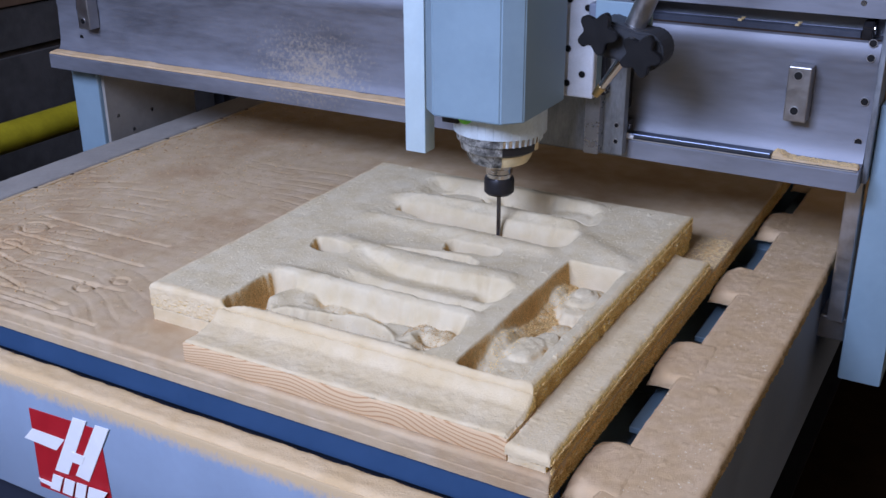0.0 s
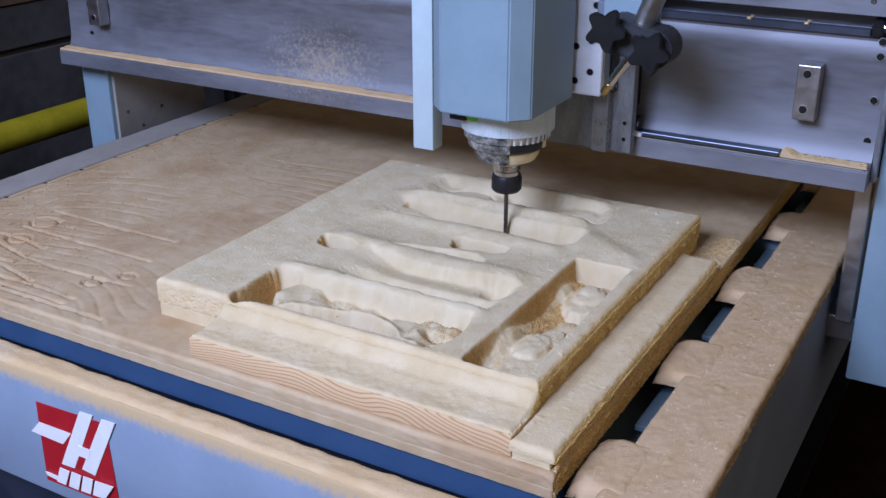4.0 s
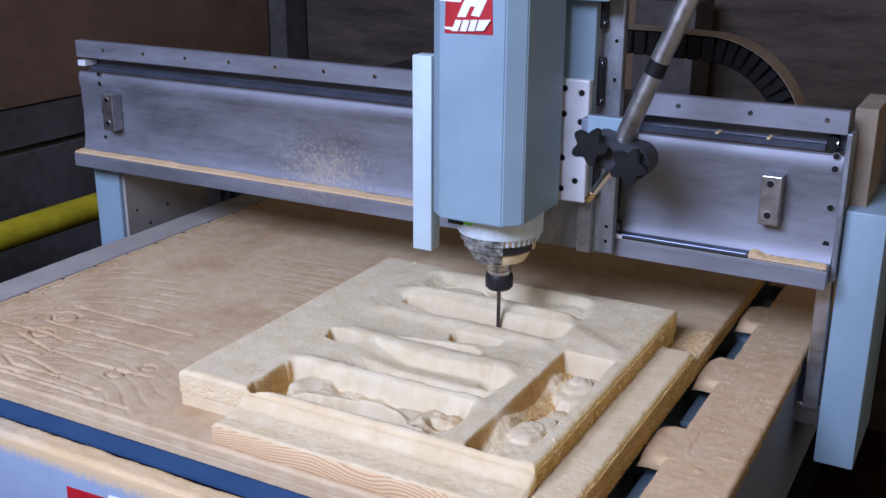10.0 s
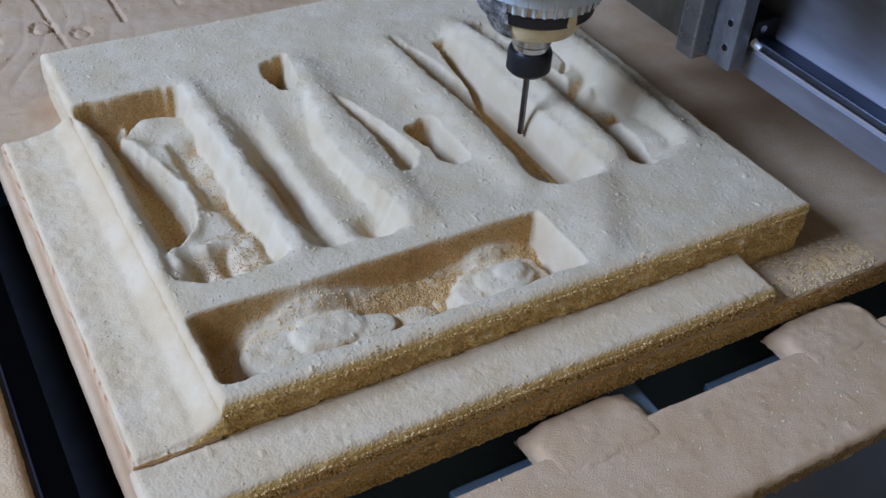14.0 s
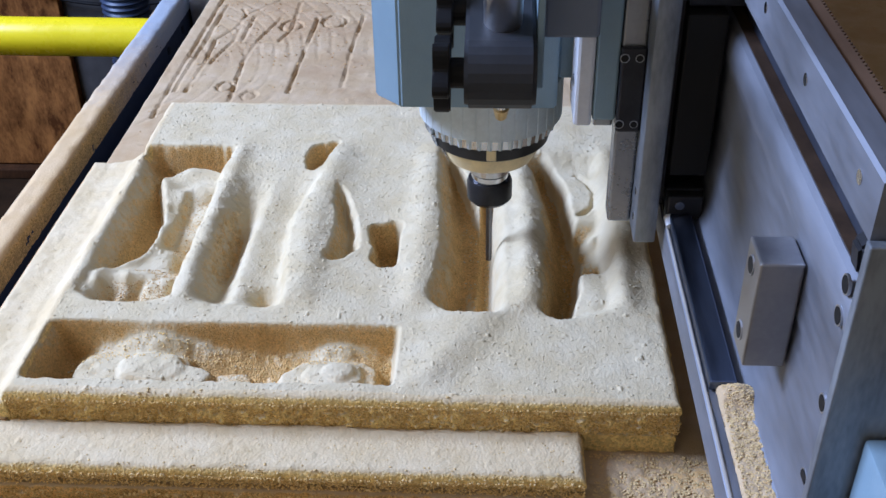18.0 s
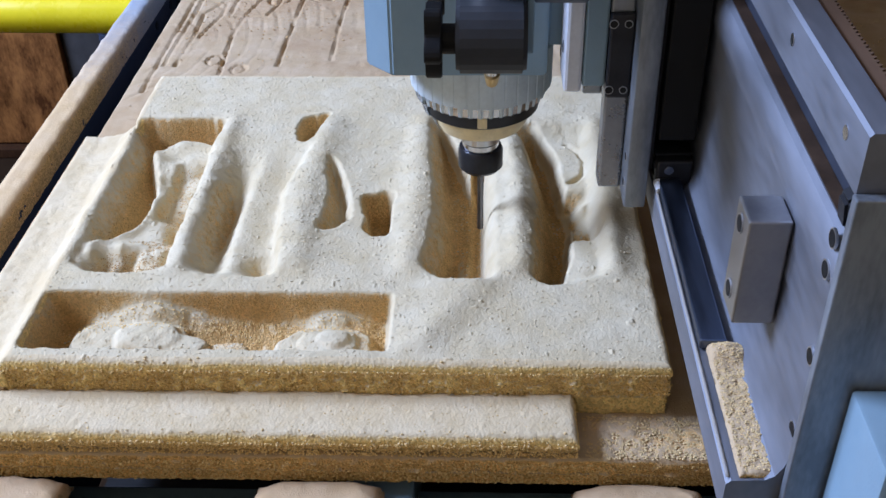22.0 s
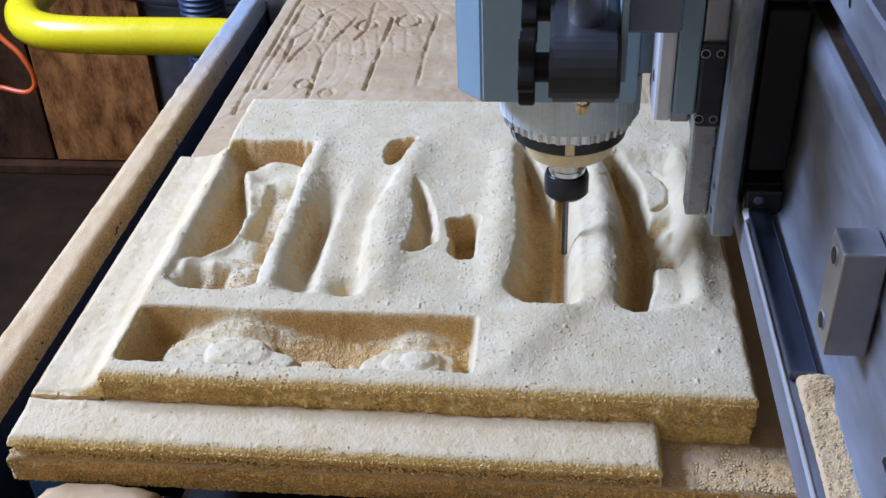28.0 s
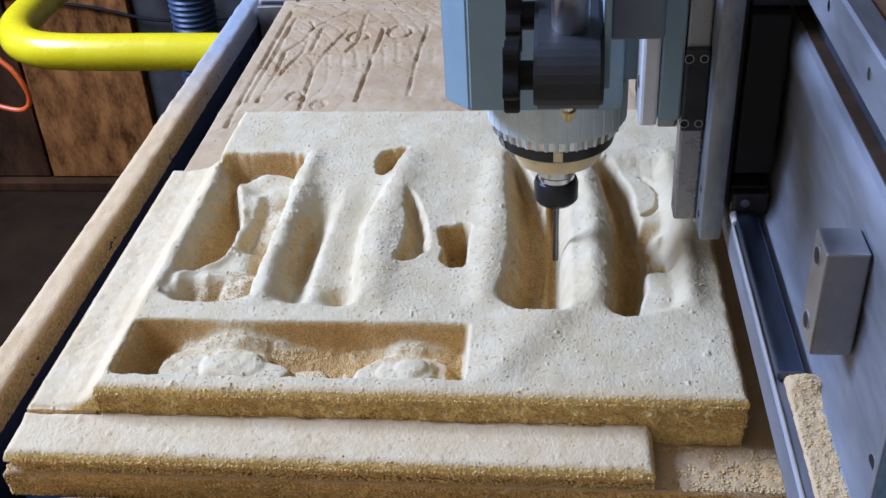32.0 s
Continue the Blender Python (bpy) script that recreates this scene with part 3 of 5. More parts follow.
# sheets that line the side wall
part("panel", box(W, W + 0.018, -0.76, 2.15, 0.13, 1.6, 0.002), BROWN, wall_west, "brown plywood sheet")
part("panel", box(W, W + 0.012, -0.76, 2.25, 0.012, 0.126, 0.002), GREYPANEL, wall_west, "grey board")
part("panel", box(W, W + 0.012, -0.76, 2.25, -0.90, -0.006, 0.002), GREYPANEL, wall_west, "grey board")
part("panel", box(W, W + 0.03, -1.124, -0.77, -0.884, 0.6, 0.003), OSB, wall_west, "brown strand board sheet")
part("panel", box(W, W + 0.027, S + 0.1, -1.134, -0.884, 0.6, 0.003), SHADEBOARD, wall_west, "brown board darkened for the shade on it")
part("sill", box(W, W + 0.06, S + 0.1, 2.2, FLOOR, -0.888, 0.004), SHADEBOARD, wall_west)
part("post", box(W, W + 0.09, 2.16, 2.29, FLOOR, 1.6, 0.004), GREYPANEL, wall_west)

# ---------------------------------------------------------------- machine bed
def low_dust(z, seed, amp=0.0012):
    return lambda X, Y: z + amp * (grain(X, Y, 12, seed) + 0.5 * grain(X, Y, 60, seed + 1) + 0.4 * grain(X, Y, 170, seed + 2))


def tab_dust(y0, seed):
    """Dust on a rail tab, slumped at the free corners and level with the rail."""
    base = low_dust(-0.0215, seed)
    return lambda X, Y: base(X, Y) - 0.010 * np.clip(1 - np.hypot(X - 0.056, np.minimum(Y - y0, y0 + 0.112 - Y)) / 0.026, 0, 1) + 0.0014 * step(0.72, 0.95, grain(X, Y, 140, seed + 9))


bed = thing("router_bed", "blue-grey steel bed of a gantry router, thick with sawdust", "router bed", (-0.5, 0.6, FLOOR))
# liner and set-back beams carry the gaps' shade in their colour
part("liner", box(-1.29, 0.19, -0.1495, -0.134, -0.2, -0.03), SHADENAVY, bed)
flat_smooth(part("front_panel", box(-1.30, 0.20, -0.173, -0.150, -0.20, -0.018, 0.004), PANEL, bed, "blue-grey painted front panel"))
part("front_beam", box(-1.28, 0.18, -0.125, -0.095, -0.42, -0.2), SHADENAVY, bed)
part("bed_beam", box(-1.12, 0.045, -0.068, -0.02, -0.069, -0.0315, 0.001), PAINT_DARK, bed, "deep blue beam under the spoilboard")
part("under_beam", box(-1.12, 0.045, -0.050, -0.02, -0.11, -0.0695, 0.002), SHADENAVY, bed)
for y in (0.3, 0.8, 1.3):
    part("cross_beam", box(-1.12, 0.088, y, y + 0.06, -0.14, -0.045, 0.003), PAINT, bed)
part("side_beam", box(0.182, 0.192, -0.13, 1.9, -0.3, -0.03, 0.002), SHADEPAINT, bed)
part("inner_beam", box(0.0, 0.06, -0.06, 1.9, -0.16, -0.1, 0.003), PAINT, bed)
part("pan", box(-1.2, 0.18, -0.12, 1.9, -0.5, -0.49), BLACK, bed)
part("left_beam", box(-1.21, -1.118, -0.128, 1.9, -0.3, -0.008, 0.003), ALU_PLAIN, bed)
slab("left_cap", np.arange(-1.209, -1.1315, 0.0035), np.arange(-0.127, 1.9, 0.006), -0.010, low_dust(0.0, 45, 0.0006), GREYDUST, bed, "side beam dulled by fine dust", edge=0.004, rough=0.0005, seed=46, levels=3)
part("cap_groove", box(-1.1318, -1.1248, -0.12, 1.9, -0.0078, -0.0040), SHADENAVY, bed, "dark joint along the side beam")
slab("edging", np.append(np.arange(-1.1245, -1.114, 0.0025), -1.1135), np.arange(-0.075, 1.85, 0.005), -0.0078, low_dust(0.0, 47, 0.0006), SPOIL, bed, "dusty edging strip", edge=0.002, rough=0.0004, seed=48, levels=3)
for x in (-1.15, -0.05):
    for y in (-0.05, 1.5):
        part("leg", box(x, x + 0.08, y, y + 0.08, FLOOR, -0.3, 0.004), PAINT_DARK, bed)
slab("front_cap", np.arange(-1.30, 0.2, 0.004), np.arange(-0.1715, -0.132, 0.002), -0.046, low_dust(-0.0125, 40), CAPDUST, bed, "front rail under a blanket of sawdust", edge=0.011, rough=0.0005, seed=41, levels=5, fringe=0.0004)
slab("right_rail", np.arange(0.092, 0.195, 0.0025), np.concatenate([np.arange(-0.12, 0.75, 0.0025), np.arange(0.755, 1.9, 0.008)]), -0.040, lambda X, Y: low_dust(-0.022, 50, 0.0008)(X, Y) + 0.0014 * step(0.74, 0.95, grain(X, Y, 130, 58)), RAILDUST, bed, "side rail covered in sawdust", edge=0.007, rough=0.0015, seed=51, levels=6)
for k in range(7):
    y = -0.046 + 0.271 * k
    slab("rail_tab", np.arange(0.056, 0.124, 0.0025), np.arange(y, y + 0.112, 0.0025), -0.040, tab_dust(y, 60 + k), RAILDUST, bed, edge=0.013, rough=0.0018, seed=70 + k, levels=6)
    part("tab_bracket", box(0.057, 0.0915, y - 0.060, y + 0.108, -0.078, -0.070, 0.001), PAINT, bed)
for k in range(22):
    bolt(bed, -1.1190, -0.05 + 0.085 * k, 0.0006, 0.004, STEEL, (0, 0, 1), "screw")

for x in (-0.986, -1.078):
    bolt(bed, x, -0.1335, -0.062, 0.008, BLACK, (0, 1, 0), "screw")
# emblem on the front panel: red plate with plain white bars
y = -0.1735


def slanted(pts):
    return prism(pts, "y", y - 0.0006, y + 0.0006)


PLATE = [(-0.589, -0.044), (-0.470, -0.039), (-0.465, -0.157), (-0.593, -0.160)]
BARS = ([(-0.589, -0.073), (-0.607, -0.092), (-0.551, -0.093), (-0.533, -0.072)], [(-0.511, -0.034), (-0.489, -0.033), (-0.536, -0.123), (-0.559, -0.124)],
            [(-0.474, -0.033), (-0.452, -0.032), (-0.500, -0.121), (-0.522, -0.119)], [(-0.522, -0.085), (-0.500, -0.085), (-0.508, -0.100), (-0.530, -0.100)],
            [(-0.592, -0.146), (-0.568, -0.146), (-0.570, -0.152), (-0.589, -0.151)], [(-0.562, -0.130), (-0.545, -0.130), (-0.556, -0.154), (-0.572, -0.154)],
            [(-0.541, -0.129), (-0.524, -0.129), (-0.533, -0.153), (-0.550, -0.153)], [(-0.520, -0.128), (-0.503, -0.127), (-0.511, -0.151), (-0.528, -0.152)], [(-0.499, -0.127), (-0.468, -0.125), (-0.486, -0.149), (-0.507, -0.150)])


def on_panel(pts):
    return [(-0.613 + (px + 0.589) * 1.03, -0.060 + (pz + 0.044) * 1.03) for px, pz in pts]


emblem = part("emblem", slanted(on_panel(PLATE)), RED, bed, "red plate with white bars")
for pts in BARS:
    y -= 0.0004
    part("bar", slanted(on_panel(pts)), WHITE, emblem)

# ---------------------------------------------------------------- spoilboard
# scored lines: runs of corners on the board
runs = [[(-0.62, -0.05), (-1.07, -0.05)], [(-0.70, -0.041), (-1.04, -0.036)], [(-0.70, -0.024), (-0.805, -0.02), (-0.888, -0.023), (-0.938, 0.0), (-0.997, 0.005), (-1.017, -0.005)],
        [(-0.80, -0.012), (-0.887, 0.007), (-0.948, 0.005)], [(-0.883, 0.02), (-0.987, 0.02), (-1.016, 0.062)], [(-0.997, 0.005), (-1.017, 0.022), (-1.068, 0.055)],
        [(-0.66, 0.046), (-0.805, 0.038), (-0.883, 0.044), (-0.981, 0.066)], [(-0.883, 0.078), (-0.928, 0.09), (-1.047, 0.088)], [(-1.006, 0.091), (-1.016, 0.114)],
        [(-0.70, 0.124), (-0.848, 0.125), (-0.981, 0.127)], [(-0.72, 0.199), (-0.856, 0.197), (-0.995, 0.202)], [(-1.057, 0.092), (-1.035, 0.241)], [(-1.006, 0.123), (-1.01, 0.168)], [(-0.878, 0.03), (-0.878, 0.084)]]
cuts = [(*a, *b, 0.0) for run in runs for a, b in zip(run, run[1:])]
for cx, cy, r in ((-0.947, 0.089, 0.017), (-0.966, 0.157, 0.02), (-0.72, 0.03, 0.012), (-0.69, 0.07, 0.01)):
    ring = [(cx + 1.3 * r * math.cos(k * 0.7), cy + r * math.sin(k * 0.7)) for k in range(10)]
    cuts += [(*a, *b, 0.0) for a, b in zip(ring, ring[1:])]


def spoil_height(X, Y):
    Z = 0.0004 * (grain(X, Y, 9, 5) + 0.7 * grain(X, Y, 40, 6) + 0.9 * grain(X, Y, 120, 7))
    Z = Z + 0.0015 * np.clip(grain(X, Y, 190, 16) + 0.6 * grain(X, Y, 90, 17), -0.2, 1) * step(-0.004, 0.004, X) * step(0.49, 0.51, Y)
    near = X < -0.54
    x, y, z = X[near], Y[near], Z[near]
    r = np.hypot(x + 0.75, y + 0.25) + 0.03 * grain(x, y, 5, 8)
    z = z - 0.0011 * np.clip(np.sin(r * 230 + 1.5 * grain(x, y, 16, 18)) - 0.55, 0, 1) / 0.45 * step(0.0, 0.4, grain(x, y, 4, 9) + 0.45) * np.clip(0.7 + 0.7 * grain(x, y, 26, 19), 0.1, 1)
    z = z + 0.0010 * step(0.55, 0.9, grain(x, y, 150, 24)) * step(0.0, 0.35, grain(x, y, 7, 25) + 0.2 - 1.2 * (x + 0.95))
    for x0, y0, x1, y1, bend in cuts:
        dx, dy = x1 - x0, y1 - y0
        u = np.clip(((x - x0) * dx + (y - y0) * dy) / (dx * dx + dy * dy), 0, 1)
        off = bend * 0.12 * u * (1 - u)
        d = np.hypot(x - x0 - u * dx + off * dy * 3, y - y0 - u * dy - off * dx * 3) + 0.0008 * grain(x, y, 90, 10)
        z = z - 0.0058 * (1 - step(0.0007, 0.0032, d)) * np.clip(0.75 + 0.6 * grain(x, y, 30, 13), 0.2, 1)
    Z[near] = z
    return Z


spoil = thing("spoilboard", "tan fibreboard spoilboard scored with cutter lines, dusted", "spoilboard", (-0.53, 0.9, -0.03))
slab("top_board", np.concatenate([np.arange(-1.112, -0.54, 0.0024), np.arange(-0.54, -0.001, 0.006), np.arange(0.0, 0.054, 0.0022), [0.0545]]), np.concatenate([np.arange(-0.075, 0.62, 0.0026), np.arange(0.622, 1.85, 0.012)]), -0.0165, spoil_height, SPOIL, spoil, "scored top board", edge=0.004, rough=0.0020, seed=11, levels=7)
slab("base_board", np.append(np.arange(-1.111, 0.053, 0.004), 0.0535), np.concatenate([np.arange(-0.0745, 0.62, 0.003), np.arange(0.622, 1.849, 0.02)]), -0.030, lambda X, Y: np.full_like(X, -0.0170), SPOIL, spoil, "crusted base board", edge=0.001, rough=0.0010, seed=15, levels=6)

# ---------------------------------------------------------------- carved workpiece
RIM = 0.055


def blob(X, Y, x, y, rx, ry, turn=0.0):
    c, s = math.cos(turn), math.sin(turn)
    u, v = ((X - x) * c + (Y - y) * s) / rx, ((Y - y) * c - (X - x) * s) / ry
    return np.exp(-(u * u + v * v))


def bow(T, *knots):
    """A smooth line through a few (place, value) knots."""
    ks, vs = [k for k, v in knots], [v for k, v in knots]
    r = (ks[-1] - ks[0]) * 0.03
    return (np.interp(T - r, ks, vs) + np.interp(T, ks, vs) + np.interp(T + r, ks, vs)) / 3


def hewn(X, Y):
    """The cut and heaped shape of the slab, without its grain."""
    wx, wy = 0.0018 * grain(X, Y, 55, 71) + 0.0013 * grain(X, Y, 190, 72), 0.0018 * grain(X, Y, 55, 73) + 0.0013 * grain(X, Y, 190, 74)
    x, y = X + wx, Y + wy
    Z = RIM + 0.0008 * grain(X, Y, 14, 20) + 0.0004 * grain(X, Y, 70, 21)
    span = step(-0.47, -0.41, x) * (1 - step(-0.15, -0.115, x))
    # heaped ridges between the slots
    crest1 = 0.122
    crest2 = bow(x, (-0.42, 0.240), (-0.33, 0.232), (-0.26, 0.228), (-0.13, 0.236))
    crest3 = 0.348
    crest4 = bow(x, (-0.43, 0.444), (-0.33, 0.453), (-0.25, 0.458), (-0.13, 0.453))
    crest5 = bow(x, (-0.43, 0.548), (-0.30, 0.553), (-0.16, 0.546))
    for crest, w, h in ((crest1, 0.012, 0.006), (crest2, 0.022, 0.008), (crest3, 0.018, 0.006), (crest4, 0.015, 0.010), (crest5, 0.012, 0.006)):
        Z = Z + h * np.exp(-((y - crest) / w) ** 2) * span

    # first slot: dusted shoulder, bare crescent hollow, a bank with a raised lip, a squared pit at the far end
    g = step(-0.441, -0.433, x) * (1 - step(-0.144, -0.128, x + 4.5 * (y - 0.066) ** 2)) * step(0.009, 0.043, y + 0.014 * step(-0.39, -0.43, x)) * (1 - step(0.102, 0.112, y))
    lip = bow(x, (-0.40, 0.012), (-0.388, 0.030), (-0.336, 0.046), (-0.287, 0.057), (-0.253, 0.059), (-0.225, 0.051), (-0.207, 0.034), (-0.19, 0.016))
    head_end = bow(y, (0.02, -0.380), (0.036, -0.388), (0.050, -0.410), (0.064, -0.421), (0.086, -0.416), (0.11, -0.404))
    inside = step(-0.002, 0.006, y - lip) * step(-0.003, 0.009, x - head_end)
    level = 0.029 + 0.004 * np.exp(-((y - lip - 0.008) / 0.007) ** 2) - 0.011 * step(0.070, 0.080, y) * step(-0.37, -0.345, x) * (1 - step(-0.255, -0.235, x)) + 0.003 * grain(X, Y, 60, 75)
    level = level - 0.013 * blob(x, y, -0.225, 0.098, 0.026, 0.009) - 0.014 * step(-0.196, -0.178, x) * np.clip(0.75 + 0.9 * grain(X, Y, 75, 76), 0, 1.3)
    level = level + 0.012 * blob(x, y, -0.185, 0.056, 0.010, 0.025)
    knob = 0.014 * blob(x, y, -0.428, 0.050, 0.006, 0.006)
    Z = Z - g * np.clip(0.044 - inside * level - knob, 0.004, 1)

    # second slot: the ridge falls into a shaded hollow, then a worn floor climbs to a sharp bank
    bank2 = bow(x, (-0.44, 0.240), (-0.382, 0.229), (-0.329, 0.214), (-0.281, 0.205), (-0.225, 0.207), (-0.163, 0.216), (-0.125, 0.220))
    long2 = step(-0.40, -0.30, x) * (1 - step(-0.150, -0.124, x))
    hollow = bow(x, (-0.38, 0.0), (-0.33, 0.35), (-0.27, 1.0), (-0.20, 0.9), (-0.155, 0.5), (-0.13, 0.0))
    fall = 0.128 + 0.006 * (1 - hollow)
    cut2 = long2 * (0.008 + 0.005 * step(0.17, 0.205, y)) * step(0.118, 0.150, y) + 0.024 * hollow * step(0.0, 0.021, y - fall) * (1 - 0.9 * step(0.022, 0.042, y - fall))
    cut2 = cut2 + 0.015 * blob(x, y, -0.152, 0.201, 0.018, 0.014)
    Z = Z - cut2 * (1 - step(-0.005, 0.005, y - bank2))
    edge = bow(x, (-0.445, 0.205), (-0.42, 0.201), (-0.385, 0.206))
    Z = Z - 0.042 * step(-0.448, -0.440, x + 0.3 * (y - 0.21)) * (1 - step(-0.392, -0.382, x - 0.5 * (y - 0.21))) * step(-0.004, 0.004, y - edge - 0.002) * (1 - step(0.223, 0.229, y + 0.25 * (x + 0.42)))

    # third: a crescent hollow in the pillow, and a deep square-edged opening
    low3 = bow(x, (-0.365, 0.243), (-0.307, 0.250), (-0.25, 0.257), (-0.203, 0.248))
    high3 = bow(x, (-0.365, 0.243), (-0.32, 0.264), (-0.262, 0.277), (-0.229, 0.282), (-0.208, 0.268), (-0.200, 0.252))
    Z = Z - 0.024 * step(-0.003, 0.013, y - low3) * (1 - step(-0.008, 0.003, y - high3)) * step(-0.36, -0.33, x) * (1 - step(-0.215, -0.200, x))
    Z = Z - 0.004 * blob(x, y, -0.27, 0.305, 0.09, 0.035)
    pit = step(-0.279, -0.270, x + 0.012 * grain(X, Y, 60, 77)) * (1 - step(-0.204, -0.196, x)) * step(-0.003, 0.005, y - 0.297 - 0.22 * np.clip(x + 0.235, -0.02, 1) - 0.004 * grain(X, Y, 80, 86)) * (1 - step(0.320, 0.3245, y))
    Z = Z - 0.044 * pit

    # fourth, being cut: shaded hollow, loose dust at its far end, the cutter's track, a bare slope up to the ridge
    left4 = bow(x, (-0.45, 0.356), (-0.374, 0.360), (-0.311, 0.365), (-0.254, 0.370), (-0.201, 0.369), (-0.152, 0.363), (-0.125, 0.362))
    loose4 = bow(x, (-0.46, 0.356), (-0.43, 0.368), (-0.39, 0.387), (-0.355, 0.399), (-0.30, 0.409), (-0.12, 0.412))
    long4 = step(-0.452, -0.420, x) * (1 - step(-0.139, -0.117, x + 0.22 * np.clip(0.40 - y, 0, 1) + 10.0 * np.clip(0.385 - y, 0, 1) ** 2))
    into = step(-0.006, 0.021, y - left4) * (1 - 0.98 * step(0.412, 0.434, y))
    deep = 0.040 - (0.022 + 0.010 * step(-0.36, -0.42, x)) * step(-0.003, 0.006, y - loose4) * step(-0.26, -0.31, x)
    deep = deep - 0.010 * step(-0.006, 0.004, y - 0.399) * step(-0.25, -0.15, x) * 0.6
    Z = Z - long4 * into * deep
    track = step(0.4062, 0.4082, Y) * (1 - step(0.4195, 0.4225, Y)) * step(-0.428, -0.418, X) * (1 - step(-0.129, -0.123, X))
    Z = np.minimum(Z, np.where(track > 0.02, RIM - (RIM - 0.011) * track, Z))

    # fifth: a deep shaded trench, half filled again by a cracked bank
    left5 = bow(x, (-0.44, 0.449), (-0.391, 0.463), (-0.316, 0.473), (-0.259, 0.477), (-0.206, 0.472), (-0.125, 0.466))
    fill5 = bow(x, (-0.44, 0.470), (-0.42, 0.483), (-0.38, 0.496), (-0.319, 0.503), (-0.263, 0.506), (-0.212, 0.505), (-0.173, 0.500), (-0.12, 0.490))
    long5 = step(-0.438, -0.405, x) * (1 - step(-0.136, -0.114, x + 9.0 * (y - 0.492) ** 2))
    into = step(-0.004, 0.019, y - left5) * (1 - step(0.529, 0.545, y))
    heap = step(-0.002, 0.006, y - fill5) * (0.032 - 0.021 * step(-0.305, -0.288, x) * (1 - step(-0.225, -0.205, x)) * np.clip(0.9 + 0.5 * grain(X, Y, 45, 78), 0.4, 1.2) + 0.006 * blob(x, y, -0.16, 0.52, 0.03, 0.02))
    ring = np.hypot((x + 0.360) / 0.042, (y - 0.508) / 0.0245)
    heap = heap - 0.008 * np.exp(-((ring - 1) / 0.06) ** 2) * step(0.508, 0.518, y)
    heap = heap + 0.013 * blob(x, y, -0.283, 0.526, 0.008, 0.012, 0.5)
    Z = Z - long5 * into * np.clip(0.045 - heap, 0.003, 1)

    # cross slot near the side: banked dust against its wall, stepped discs of settled powder
    g = step(-0.1005, -0.0965, X + 0.0006 * grain(X, Y, 40, 79)) * (1 - step(-0.030, -0.019, x)) * step(0.006, 0.024, y) * (1 - step(0.330, 0.336, Y))
    lean = 1 - 0.75 * step(-0.098, -0.062, X)
    heap = lean * bow(Y, (0.030, 0.0), (0.055, 0.018), (0.085, 0.030), (0.107, 0.040), (0.135, 0.031), (0.165, 0.021), (0.205, 0.012), (0.235, 0.014), (0.255, 0.020), (0.281, 0.028), (0.305, 0.020), (0.33, 0.013)) + 0.0016 * grain(X, Y, 90, 82) + 0.0012 * grain(X, Y, 230, 83)
    for cx, cy, rx, ry, h in ((-0.058, 0.094, 0.042, 0.062, 0.022), (-0.060, 0.112, 0.023, 0.034, 0.0285), (-0.050, 0.146, 0.019, 0.026, 0.0255), (-0.048, 0.186, 0.020, 0.024, 0.018),
                              (-0.054, 0.276, 0.036, 0.050, 0.020), (-0.055, 0.279, 0.024, 0.033, 0.0255), (-0.058, 0.283, 0.013, 0.018, 0.0300)):
        q = np.hypot((x - cx) / rx, (y - cy) / ry)
        heap = np.maximum(heap, (h - 0.003 * q * q + 0.0009 * grain(X, Y, 110, 84)) * (1 - step(0.84, 1.06, q + 0.06 * grain(X, Y, 70, 85))))
    Z = Z - g * np.clip(0.0455 - heap, 0.002, 1)

    # swept patch behind the cross slot, rising to a faint slanting crest
    crest = 0.404 - 0.52 * (x + 0.104)
    swept = step(0.334, 0.350, y) * step(-0.165, -0.105, x) * (1 - step(-0.035, -0.004, x))
    Z = Z + swept * 0.0055 * step(0.0, 1.0, np.clip((y - 0.330) / np.maximum(crest - 0.330, 0.012), 0, 1)) * (1 - step(-0.004, 0.040, y - crest))
    Z = np.maximum(Z, 0.0105 + 0.0008 * grain(X, Y, 200, 47))
    return Z


def carve(X, Y):
    """The slab's surface: the hewn shape, slumped where it lies on a grid, and sprinkled with grains."""
    Z = hewn(X, Y)
    if Z.ndim == 2:
        for k in range(3):
            for axis in (0, 1):
                Z = (np.roll(Z, 1, axis) + Z + np.roll(Z, -1, axis)) / 3
        Z[:3], Z[-3:], Z[:, :3], Z[:, -3:] = Z[3], Z[-4], Z[:, 3:4], Z[:, -4:-3]
    return Z + 0.00018 * grain(X, Y, 480, 22) + 0.00010 * grain(X, Y, 210, 23) + 0.0015 * step(0.84, 0.97, grain(X, Y, 230, 39)) + 0.0010 * step(0.84, 0.97, grain(X, Y, 400, 40))


work = thing("carved_workpiece", "square pine slab with milled slots, buried in cream sawdust", "workpiece", (-0.28, 0.28, 0))
slab("lower_layer", np.linspace(-0.5585, -0.0015, 200), np.linspace(0.0015, 0.5785, 200), 0.0005, lambda X, Y: np.where((np.abs(X + 0.28) > 0.268) | (np.abs(Y - 0.290) > 0.278), 0.0205, 0.002), SAWDUST, work, edge=0.0015, rough=0.0010, seed=14, levels=12)
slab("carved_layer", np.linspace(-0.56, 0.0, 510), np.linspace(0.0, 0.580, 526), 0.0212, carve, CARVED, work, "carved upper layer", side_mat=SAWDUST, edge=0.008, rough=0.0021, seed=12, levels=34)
stop = thing("stop_board", "fir batten with wavy red grain, dusted on top", "batten", (-0.2, -0.03, 0))
flat_smooth(part("board", box(-0.444, 0.002, -0.068, -0.001, 0.0005, 0.027, 0.002), FIR, stop, "bare fir board"))
